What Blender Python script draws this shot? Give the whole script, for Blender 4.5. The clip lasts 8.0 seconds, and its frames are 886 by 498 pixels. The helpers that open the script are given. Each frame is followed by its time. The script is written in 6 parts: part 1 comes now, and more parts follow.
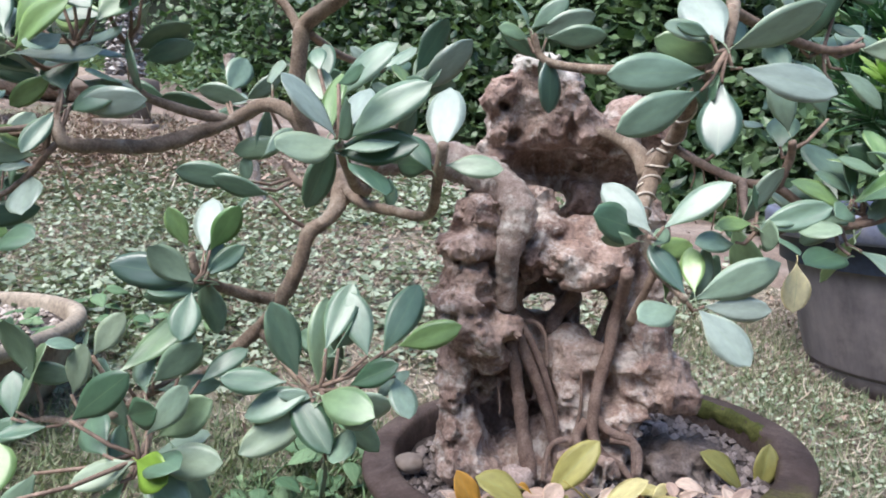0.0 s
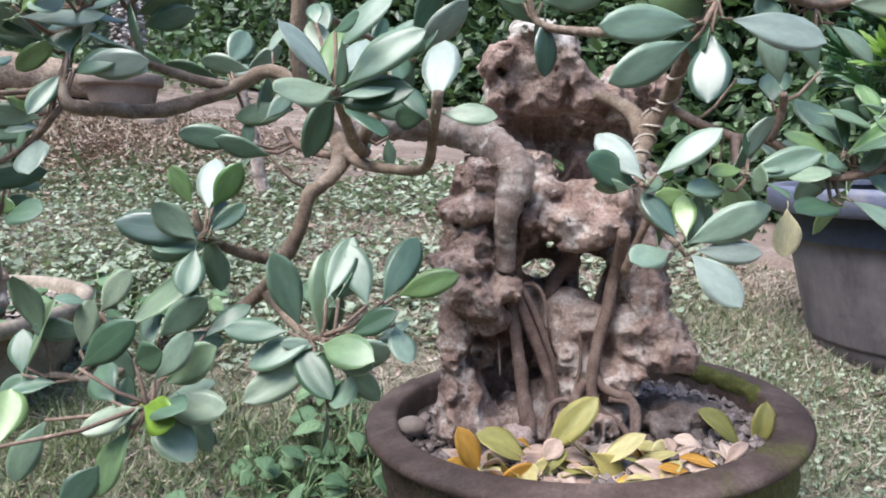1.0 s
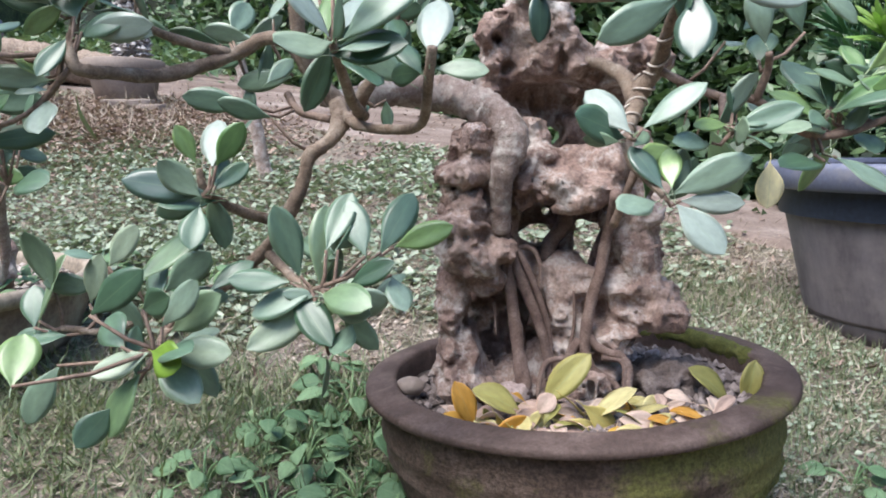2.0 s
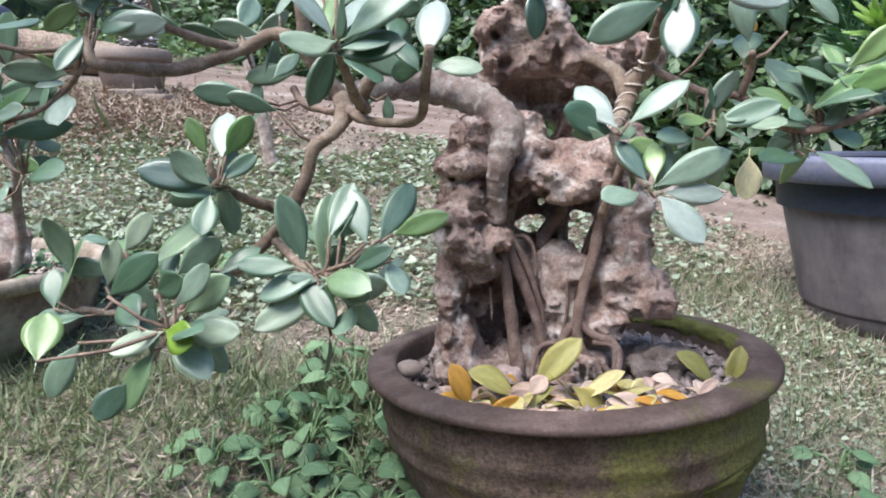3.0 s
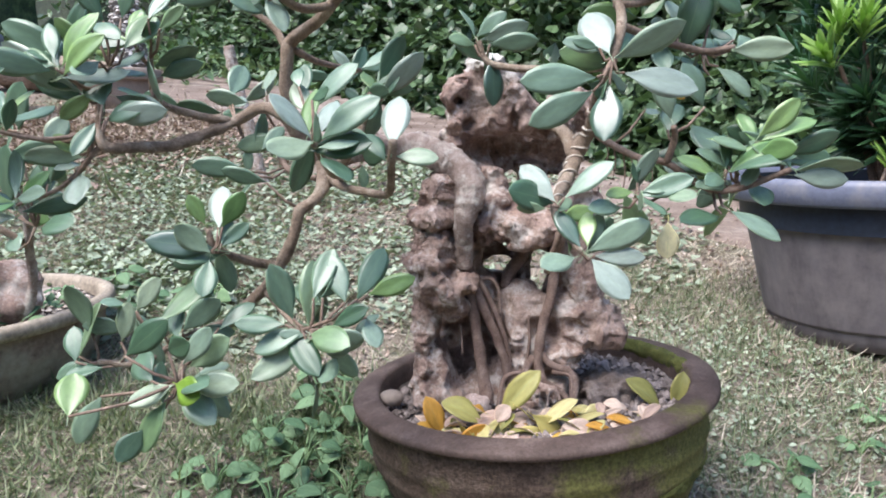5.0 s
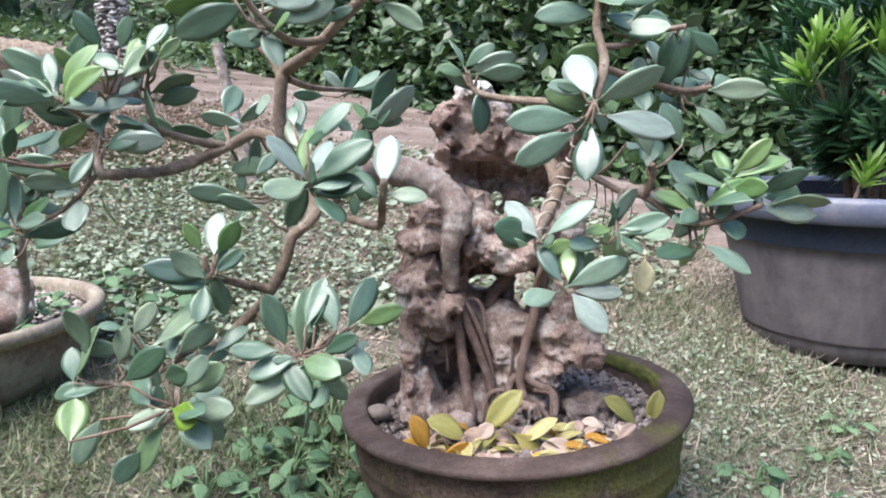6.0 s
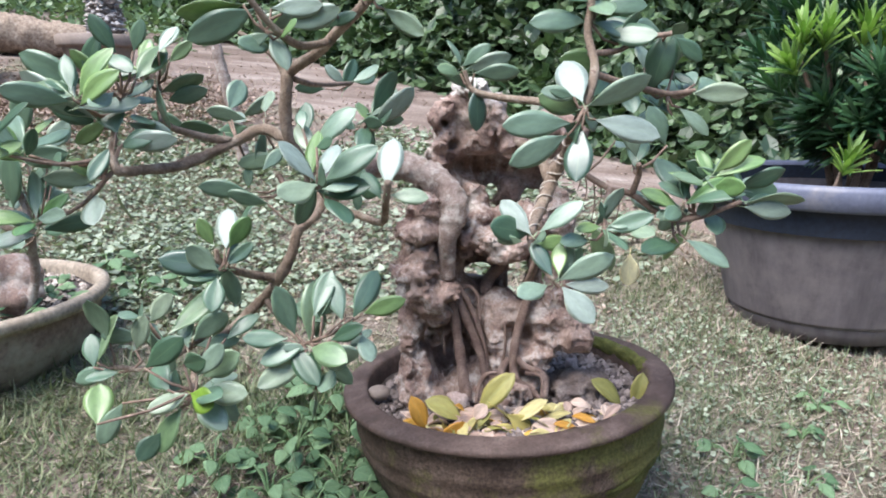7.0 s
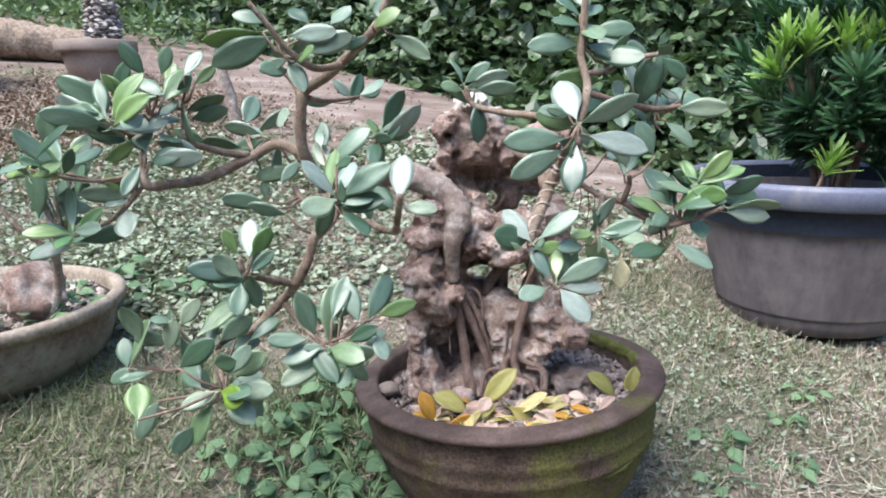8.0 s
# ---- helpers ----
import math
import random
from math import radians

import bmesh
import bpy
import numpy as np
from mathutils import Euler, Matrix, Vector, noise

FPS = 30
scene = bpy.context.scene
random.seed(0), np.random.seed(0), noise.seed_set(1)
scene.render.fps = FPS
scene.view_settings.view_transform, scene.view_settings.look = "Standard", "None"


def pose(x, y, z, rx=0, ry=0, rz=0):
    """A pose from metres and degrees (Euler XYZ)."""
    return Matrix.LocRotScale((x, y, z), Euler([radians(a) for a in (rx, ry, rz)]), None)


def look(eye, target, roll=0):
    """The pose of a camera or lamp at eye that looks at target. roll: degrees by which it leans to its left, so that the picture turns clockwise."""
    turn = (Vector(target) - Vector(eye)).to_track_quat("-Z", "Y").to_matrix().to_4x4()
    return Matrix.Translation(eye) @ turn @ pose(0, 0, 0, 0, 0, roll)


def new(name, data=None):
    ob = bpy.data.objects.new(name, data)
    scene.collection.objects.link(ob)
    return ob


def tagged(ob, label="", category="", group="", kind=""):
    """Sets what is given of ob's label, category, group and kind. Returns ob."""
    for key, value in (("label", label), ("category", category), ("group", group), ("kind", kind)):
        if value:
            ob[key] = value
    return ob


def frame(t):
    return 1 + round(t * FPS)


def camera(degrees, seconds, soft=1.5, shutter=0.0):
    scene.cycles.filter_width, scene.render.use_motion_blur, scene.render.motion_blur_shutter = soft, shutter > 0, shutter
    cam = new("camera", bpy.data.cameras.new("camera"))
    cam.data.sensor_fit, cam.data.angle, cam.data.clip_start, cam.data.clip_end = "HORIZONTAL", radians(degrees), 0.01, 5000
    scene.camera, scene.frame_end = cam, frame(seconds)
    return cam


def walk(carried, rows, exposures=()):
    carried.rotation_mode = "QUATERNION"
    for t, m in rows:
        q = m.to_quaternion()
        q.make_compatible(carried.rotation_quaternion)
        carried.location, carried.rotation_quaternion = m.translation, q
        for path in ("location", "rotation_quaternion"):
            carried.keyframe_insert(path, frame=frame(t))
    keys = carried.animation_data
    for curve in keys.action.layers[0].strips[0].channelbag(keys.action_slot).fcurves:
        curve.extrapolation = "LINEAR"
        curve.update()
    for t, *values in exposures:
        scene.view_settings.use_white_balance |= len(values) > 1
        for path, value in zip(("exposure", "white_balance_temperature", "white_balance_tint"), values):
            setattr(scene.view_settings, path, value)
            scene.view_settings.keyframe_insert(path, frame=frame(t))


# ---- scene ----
cam = camera(66.3, 8.0, soft=1.9)
PATH = [
    (0, (0.0, 0.018, 0.508), (-0.002, 2.001, 0.251), 0.2),
    (0.5, (0.003, 0.015, 0.493), (0.001, 1.998, 0.237), -0.0),
    (1, (0.006, 0.003, 0.476), (-0.012, 1.985, 0.208), -0.5),
    (1.5, (0.009, -0.006, 0.463), (-0.024, 1.975, 0.187), -0.8),
    (2, (0.012, -0.02, 0.451), (-0.015, 1.957, 0.152), -0.7),
    (3.5, (0.026, -0.071, 0.457), (-0.021, 1.9, 0.126), -0.3),
    (4, (0.033, -0.093, 0.47), (0.004, 1.878, 0.134), -0.1),
    (4.5, (0.039, -0.111, 0.488), (0.004, 1.861, 0.161), -1.8),
    (4.7, (0.046, -0.122, 0.502), (0.011, 1.85, 0.175), -2.0),
    (5.8, (0.049, -0.151, 0.56), (0.066, 1.821, 0.227), -0.8),
    (6, (0.047, -0.156, 0.568), (0.064, 1.811, 0.208), -0.9),
    (6.5, (0.045, -0.173, 0.583), (0.074, 1.79, 0.197), -1.0),
    (7, (0.038, -0.197, 0.599), (0.081, 1.755, 0.163), -0.6),
    (7.5, (0.033, -0.222, 0.61), (0.087, 1.727, 0.162), -1.0),
    (8, (0.023, -0.257, 0.624), (0.08, 1.692, 0.179), -1.2),
]
walk(cam, [(t, look(eye, target, roll)) for t, eye, target, roll in PATH], [(0, 1.46), (2, 1.46), (3.5, 1.60), (8, 1.58)])

# ---- daylight: bright overcast sky over a shaded garden ----
world = bpy.data.worlds.new("sky")
scene.world = world
world.use_nodes = True
wn, wl = world.node_tree.nodes, world.node_tree.links
sky = wn.new("ShaderNodeTexSky")
sky.sky_type, sky.sun_disc = 'NISHITA', False
sky.sun_elevation, sky.sun_rotation = radians(62), radians(225)
sky.air_density, sky.dust_density, sky.ozone_density = 1.0, 1.4, 2.6
wl.new(sky.outputs[0], wn["Background"].inputs[0])
wn["Background"].inputs[1].default_value = 0.14
sun = new("sun", bpy.data.lights.new("sun", 'SUN'))
sun.data.energy, sun.data.angle, sun.data.color = 2.3, radians(40), (1.0, 0.97, 0.94)
sun.matrix_world = look((-1.2, -0.6, 4.0), (0.2, 0.8, 0.2))


# ---- materials ----
def shader(name, rough=0.6, spec=0.5):
    m = bpy.data.materials.new(name)
    m.use_nodes = True
    b = m.node_tree.nodes["Principled BSDF"]
    b.inputs["Roughness"].default_value = rough
    b.inputs["Specular IOR Level"].default_value = spec
    return m, m.node_tree.nodes, m.node_tree.links, b


def ramp(nodes, stops):
    r = nodes.new("ShaderNodeValToRGB")
    e = r.color_ramp.elements
    while len(e) < len(stops):
        e.new(0.5)
    for i, (p, c) in enumerate(stops):
        e[i].position, e[i].color = p, (*c, 1)
    return r


def noisy(nodes, links, scale, detail=6, rough=0.6, kind="ShaderNodeTexNoise"):
    co = nodes.new("ShaderNodeTexCoord")
    n = nodes.new(kind)
    n.inputs["Scale"].default_value = scale
    if kind == "ShaderNodeTexNoise":
        n.inputs["Detail"].default_value, n.inputs["Roughness"].default_value = detail, rough
    links.new(co.outputs["Object"], n.inputs["Vector"])
    return n


def mix(nodes, links, fac, a, b, mode='MIX'):
    m = nodes.new("ShaderNodeMix")
    m.data_type, m.blend_type = 'RGBA', mode
    for sock, v in ((m.inputs[0], fac), (m.inputs[6], a), (m.inputs[7], b)):
        if hasattr(v, "is_linked"):
            links.new(v, sock)
        elif isinstance(v, tuple):
            sock.default_value = (*v, 1)
        else:
            sock.default_value = v
    return m.outputs[2]


def bump(nodes, links, b, source, strength=0.4, distance=0.002):
    k = nodes.new("ShaderNodeBump")
    k.inputs["Strength"].default_value, k.inputs["Distance"].default_value = strength, distance
    links.new(source, k.inputs["Height"])
    links.new(k.outputs[0], b.inputs["Normal"])
    return k


def mottled(name, stops, scale, rough, fine=0, strength=0.5, distance=0.003, stain=None, stain_scale=6, stain_at=(0.5, 0.65), spec=0.4, grain=(0.6, 1.25)):
    """A matte surface: colour from a coarse and a fine noise, a bump, and stains with a shape of their own."""
    m, n, l, b = shader(name, rough, spec)
    a = noisy(n, l, scale)
    r = ramp(n, stops)
    l.new(a.outputs[0], r.inputs[0])
    col = r.outputs[0]
    g = noisy(n, l, fine or scale * 7, 4)
    gr = ramp(n, [(0.3, (grain[0],) * 3), (0.7, (grain[1],) * 3)])
    l.new(g.outputs[0], gr.inputs[0])
    col = mix(n, l, 1.0, col, gr.outputs[0], 'MULTIPLY')
    if stain:
        s = noisy(n, l, stain_scale, 5, 0.7)
        sr = ramp(n, [(stain_at[0], (0, 0, 0)), (stain_at[1], (1, 1, 1))])
        l.new(s.outputs[0], sr.inputs[0])
        col = mix(n, l, sr.outputs[0], col, stain)
    l.new(col, b.inputs["Base Color"])
    bump(n, l, b, g.outputs[0], strength, distance)
    return m


def leafy(name, dark, light, rough, spec=0.5, through_light=0.25, vein=0.35, island=False, middle=None):
    """Leaf skin: each leaf its own green, a paler midrib along its length, and soft blotches."""
    m, n, l, b = shader(name, rough, spec)
    if island:
        src = n.new("ShaderNodeNewGeometry").outputs["Random Per Island"]
    else:
        src = n.new("ShaderNodeObjectInfo").outputs["Random"]
    r = ramp(n, [(0.0, dark), (1.0, light)] if not middle else [(0.0, dark), *middle, (1.0, light)])
    l.new(src, r.inputs[0])
    s = noisy(n, l, 2.5 if not island else 30, 3)
    sr = ramp(n, [(0.3, (0.75, 0.75, 0.75)), (0.7, (1.2, 1.2, 1.2))])
    l.new(s.outputs[0], sr.inputs[0])
    col = mix(n, l, 1.0, r.outputs[0], sr.outputs[0], 'MULTIPLY')
    if vein:
        uv = n.new("ShaderNodeTexCoord")
        sep = n.new("ShaderNodeSeparateXYZ")
        l.new(uv.outputs["UV"], sep.inputs[0])
        d = n.new("ShaderNodeMath")
        d.operation = 'SUBTRACT'
        l.new(sep.outputs[0], d.inputs[0])
        d.inputs[1].default_value = 0.5
        ab = n.new("ShaderNodeMath")
        ab.operation = 'ABSOLUTE'
        l.new(d.outputs[0], ab.inputs[0])
        vr = ramp(n, [(0.0, (1, 1, 1)), (0.03, (0, 0, 0))])
        l.new(ab.outputs[0], vr.inputs[0])
        sc = n.new("ShaderNodeMath")
        sc.operation = 'MULTIPLY'
        l.new(vr.outputs[0], sc.inputs[0])
        sc.inputs[1].default_value = vein
        col = mix(n, l, sc.outputs[0], col, (0.26, 0.36, 0.18))
        er = ramp(n, [(0.42, (0, 0, 0)), (0.50, (0.55, 0.55, 0.55))])
        l.new(ab.outputs[0], er.inputs[0])
        col = mix(n, l, er.outputs[0], col, mix(n, l, 1.0, col, (1.7, 1.6, 1.5), 'MULTIPLY'))
    l.new(col, b.inputs["Base Color"])
    if through_light:
        t = n.new("ShaderNodeBsdfTranslucent")
        ms = n.new("ShaderNodeMixShader")
        ms.inputs[0].default_value = through_light
        l.new(mix(n, l, 1.0, col, (1.15, 1.35, 0.75), 'MULTIPLY'), t.inputs[0])
        l.new(b.outputs[0], ms.inputs[1])
        l.new(t.outputs[0], ms.inputs[2])
        l.new(ms.outputs[0], n["Material Output"].inputs[0])
    return m


# the pale grey stop puts sky reflection into some leaves' colour
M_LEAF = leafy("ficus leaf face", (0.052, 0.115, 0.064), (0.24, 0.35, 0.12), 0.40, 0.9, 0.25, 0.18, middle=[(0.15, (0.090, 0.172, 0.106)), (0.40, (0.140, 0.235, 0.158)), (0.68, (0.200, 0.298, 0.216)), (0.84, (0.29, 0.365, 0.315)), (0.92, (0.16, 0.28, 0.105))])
# sky sheen painted as a pale grey-green base colour
M_SHEEN = leafy("grey-green leaf with painted sky sheen", (0.25, 0.325, 0.285), (0.34, 0.41, 0.365), 0.46, 0.7, 0.2, 0.2)
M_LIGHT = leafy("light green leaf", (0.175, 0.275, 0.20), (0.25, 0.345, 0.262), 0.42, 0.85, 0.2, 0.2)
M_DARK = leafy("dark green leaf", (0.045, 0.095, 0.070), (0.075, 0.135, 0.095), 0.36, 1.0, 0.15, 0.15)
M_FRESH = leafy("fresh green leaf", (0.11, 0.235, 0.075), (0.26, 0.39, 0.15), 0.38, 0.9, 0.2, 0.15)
M_BACK = leafy("ficus leaf back", (0.17, 0.25, 0.165), (0.32, 0.40, 0.29), 0.4, 0.6, 0.2, 0.15)
M_LIME = leafy("young lime leaf", (0.15, 0.27, 0.03), (0.20, 0.31, 0.06), 0.4, 0.5, 0.15, 0.2)
M_YELLOW = leafy("yellowed leaf", (0.44, 0.37, 0.12), (0.60, 0.54, 0.28), 0.5, 0.4, 0.15, 0.3)
M_HANG = leafy("pale cream-yellow leaf", (0.70, 0.63, 0.38), (0.76, 0.69, 0.45), 0.5, 0.4, 0.2, 0.3)
M_ORANGE = leafy("orange leaf", (0.50, 0.25, 0.04), (0.60, 0.38, 0.07), 0.5, 0.4, 0.15, 0.2)
M_CREAM = leafy("pale dry leaf", (0.40, 0.27, 0.22), (0.66, 0.52, 0.43), 0.6, 0.3, 0.12, 0.1)
M_OLIVE = leafy("olive fallen leaf", (0.22, 0.21, 0.06), (0.36, 0.33, 0.11), 0.5, 0.4, 0.12, 0.3)
M_TWIG = mottled("brown twig bark", [(0.3, (0.13, 0.086, 0.064)), (0.7, (0.31, 0.222, 0.172))], 40, 0.75, 260, 0.5, 0.001)


def stony(name, stops, scale, pale, pale_scale, pale_at, pit_scale, depth, speck=(0.7, 1.25), moss=None, moss_at=(0.5, 0.62), moss_side=0.0, rough=0.9, pale_top=None):
    """Weathered stone or clay: broad tones, specks, pale or mossy growth in patches, and pitted relief."""
    m, n, l, b = shader(name, rough, 0.3)
    a = noisy(n, l, scale, 8, 0.68)
    r = ramp(n, stops)
    l.new(a.outputs[0], r.inputs[0])
    g = noisy(n, l, scale * 13, 3, 0.7)
    gr = ramp(n, [(0.32, (speck[0],) * 3), (0.68, (speck[1],) * 3)])
    l.new(g.outputs[0], gr.inputs[0])
    col = mix(n, l, 1.0, r.outputs[0], gr.outputs[0], 'MULTIPLY')
    p = noisy(n, l, pale_scale, 9, 0.78)
    pr = ramp(n, [(pale_at[0], (0, 0, 0)), (pale_at[1], (1, 1, 1))])
    l.new(p.outputs[0], pr.inputs[0])
    col = mix(n, l, pr.outputs[0], col, pale)
    if moss:
        w = noisy(n, l, 11, 8, 0.72)
        co, sep = n.new("ShaderNodeTexCoord"), n.new("ShaderNodeSeparateXYZ")
        l.new(co.outputs["Object"], sep.inputs[0])
        ma = n.new("ShaderNodeMath")
        ma.operation = 'MULTIPLY_ADD'
        l.new(sep.outputs[0], ma.inputs[0])
        ma.inputs[1].default_value = moss_side
        l.new(w.outputs[0], ma.inputs[2])
        wr = ramp(n, [(moss_at[0], (0, 0, 0)), (moss_at[1], (1, 1, 1))])
        l.new(ma.outputs[0], wr.inputs[0])
        mf = ramp(n, [(0.35, tuple(0.5 * c for c in moss)), (0.65, moss)])
        l.new(g.outputs[0], mf.inputs[0])
        col = mix(n, l, wr.outputs[0], col, mf.outputs[0])
    # paler towards the top: height plus noise decides where the pale colour goes
    if pale_top:
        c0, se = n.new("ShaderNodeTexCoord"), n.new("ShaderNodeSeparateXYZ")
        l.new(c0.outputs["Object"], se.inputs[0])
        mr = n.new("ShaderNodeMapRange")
        mr.inputs[1].default_value, mr.inputs[2].default_value = pale_top[0], pale_top[1]
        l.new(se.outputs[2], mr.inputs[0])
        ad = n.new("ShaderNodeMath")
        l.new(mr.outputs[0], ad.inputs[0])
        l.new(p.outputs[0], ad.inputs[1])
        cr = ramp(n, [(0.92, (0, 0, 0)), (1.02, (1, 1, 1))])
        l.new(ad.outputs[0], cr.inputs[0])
        col = mix(n, l, cr.outputs[0], col, pale_top[2])
    l.new(col, b.inputs["Base Color"])
    v = n.new("ShaderNodeTexVoronoi")
    v.inputs["Scale"].default_value = pit_scale
    co2 = n.new("ShaderNodeTexCoord")
    wob = mix(n, l, 0.012, co2.outputs["Object"], g.outputs[1])
    l.new(wob, v.inputs["Vector"])
    sub = n.new("ShaderNodeMath")
    sub.operation = 'ADD'
    l.new(v.outputs["Distance"], sub.inputs[0])
    l.new(g.outputs[0], sub.inputs[1])
    bump(n, l, b, sub.outputs[0], 0.8, depth)
    return m


M_ROCK = stony("weathered red-brown limestone", [(0.30, (0.150, 0.094, 0.078)), (0.46, (0.280, 0.192, 0.163)), (0.60, (0.395, 0.296, 0.257)), (0.75, (0.51, 0.41, 0.37))], 19, (0.62, 0.565, 0.53), 24, (0.50, 0.64), 230, 0.0024, pale_top=(0.56, 0.66, (0.62, 0.58, 0.54)))
M_BARK = stony("pale pinkish fig bark", [(0.30, (0.235, 0.165, 0.140)), (0.5, (0.43, 0.33, 0.29)), (0.7, (0.58, 0.49, 0.445))], 46, (0.72, 0.67, 0.62), 34, (0.50, 0.62), 260, 0.0040)
M_BRANCH = stony("brown branch bark", [(0.30, (0.135, 0.094, 0.068)), (0.5, (0.285, 0.215, 0.165)), (0.7, (0.43, 0.355, 0.285))], 50, (0.56, 0.49, 0.41), 45, (0.55, 0.70), 400, 0.0010)
M_ROOT = stony("red-brown root bark", [(0.30, (0.110, 0.070, 0.058)), (0.50, (0.215, 0.148, 0.125)), (0.70, (0.33, 0.25, 0.22))], 40, (0.40, 0.34, 0.30), 60, (0.64, 0.74), 420, 0.0008)
M_POT = stony("old brown clay", [(0.30, (0.044, 0.029, 0.022)), (0.50, (0.092, 0.064, 0.049)), (0.70, (0.165, 0.124, 0.101))], 17, (0.27, 0.235, 0.205), 60, (0.66, 0.74), 260, 0.0013, (0.5, 1.5), (0.165, 0.160, 0.050), (0.49, 0.62), 0.7, 0.85)
M_POTRIM = stony("worn mauve-brown clay", [(0.30, (0.042, 0.028, 0.024)), (0.50, (0.084, 0.057, 0.049)), (0.70, (0.145, 0.105, 0.092))], 20, (0.40, 0.36, 0.33), 40, (0.68, 0.76), 320, 0.0006, (0.75, 1.2), (0.12, 0.115, 0.035), (0.58, 0.72), 0.25, 0.7)
M_CLOD = stony("grey-brown clod", [(0.30, (0.085, 0.062, 0.055)), (0.5, (0.19, 0.15, 0.137)), (0.7, (0.32, 0.27, 0.25))], 30, (0.38, 0.34, 0.32), 50, (0.60, 0.72), 200, 0.003)
M_SOIL = mottled("dark potting soil", [(0.3, (0.028, 0.021, 0.02)), (0.7, (0.08, 0.062, 0.056))], 60, 0.95, 300, 1.0, 0.006)
M_PEBBLE = leafy("grit pebble", (0.080, 0.062, 0.056), (0.30, 0.25, 0.235), 0.85, 0.3, 0, 0, island=True)
M_GROUND = mottled("trodden garden earth", [(0.3, (0.125, 0.092, 0.078)), (0.5, (0.23, 0.178, 0.15)), (0.7, (0.345, 0.28, 0.24))], 3.0, 0.95, 60, 1.0, 0.02, (0.13, 0.145, 0.085), 1.1, (0.47, 0.66))
M_RIM = mottled("blue-grey plastic rim", [(0.3, (0.105, 0.118, 0.175)), (0.7, (0.155, 0.168, 0.232))], 9, 0.5, 120, 0.05, 0.0005, (0.24, 0.23, 0.24), 7, (0.55, 0.75), grain=(0.85, 1.1))
# the shade inside the planter is put into this near-black blue
M_INSIDE = mottled("shaded blue plastic inside", [(0.3, (0.012, 0.018, 0.032)), (0.7, (0.022, 0.03, 0.05))], 5, 0.5, 90, 0.1, 0.001)
M_GRASS = leafy("grass blade", (0.08, 0.125, 0.065), (0.265, 0.285, 0.175), 0.6, 0.3, 0.2, 0, island=True)
M_STRAW = leafy("dry straw", (0.24, 0.195, 0.15), (0.53, 0.465, 0.385), 0.8, 0.3, 0.1, 0, island=True)
M_LITTER = leafy("leaf litter", (0.11, 0.067, 0.054), (0.45, 0.34, 0.28), 0.8, 0.3, 0.05, 0, island=True)
M_WEED = leafy("weed leaf", (0.160, 0.203, 0.138), (0.37, 0.415, 0.315), 0.5, 0.4, 0.15, 0, island=True)
M_HEDGE = leafy("hedge leaf", (0.022, 0.050, 0.024), (0.115, 0.180, 0.082), 0.4, 0.5, 0.15, 0, island=True)
M_HEDGE_PALE = leafy("pale hedge leaf", (0.06, 0.11, 0.05), (0.16, 0.24, 0.12), 0.45, 0.5, 0.2, 0, island=True)
# near-black green that stands for the shade deep in the hedge
M_SHADE = mottled("dark shade behind leaves", [(0.3, (0.020, 0.026, 0.016)), (0.7, (0.05, 0.06, 0.036))], 4, 0.95, 40, 1.0, 0.03)
# for the added wall that blocks low light round the garden
M_SURROUND = mottled("added surround green", [(0.35, (0.018, 0.034, 0.016)), (0.5, (0.05, 0.085, 0.036)), (0.65, (0.11, 0.165, 0.07))], 9, 0.7, 60, 1.0, 0.04)
M_SHRUB = leafy("shrub needle leaf", (0.026, 0.078, 0.040), (0.075, 0.165, 0.070), 0.35, 0.6, 0.15, 0, island=True)
M_SHOOT = leafy("fresh shrub shoot", (0.16, 0.30, 0.055), (0.29, 0.43, 0.13), 0.4, 0.5, 0.25, 0, island=True)
M_CLAY = mottled("pale weathered clay", [(0.3, (0.15, 0.108, 0.088)), (0.7, (0.25, 0.185, 0.152))], 8, 0.85, 100, 0.4, 0.002, (0.34, 0.31, 0.25), 6, (0.55, 0.7))
M_GREYPOT = mottled("grey-brown pot clay", [(0.3, (0.20, 0.158, 0.134)), (0.7, (0.30, 0.245, 0.212))], 6, 0.8, 80, 0.2, 0.002, grain=(0.85, 1.1))
M_CREAMROCK = mottled("pale pinkish stone", [(0.3, (0.30, 0.22, 0.20)), (0.7, (0.46, 0.37, 0.34))], 60, 0.9, 300, 0.5, 0.001)
M_RIMCLAY = mottled("pale worn clay rim", [(0.3, (0.22, 0.175, 0.135)), (0.7, (0.38, 0.325, 0.26))], 14, 0.85, 120, 0.4, 0.001)
M_ASH = leafy("pale dry chip", (0.22, 0.20, 0.19), (0.52, 0.48, 0.46), 0.85, 0.3, 0, 0, island=True)
M_CHIP = leafy("ground chip", (0.22, 0.18, 0.15), (0.56, 0.49, 0.44), 0.85, 0.3, 0, 0, island=True)
M_BIGWEED = leafy("broad weed leaf", (0.075, 0.150, 0.075), (0.20, 0.31, 0.165), 0.62, 0.3, 0.2, 0.25)
M_MOSS = mottled("bright moss", [(0.3, (0.06, 0.07, 0.014)), (0.7, (0.17, 0.175, 0.045))], 60, 0.95, 500, 1.0, 0.004)
M_WIRE = mottled("dull aluminium wire", [(0.3, (0.42, 0.36, 0.31)), (0.7, (0.56, 0.50, 0.44))], 30, 0.5, 200, 0.2, 0.0005)


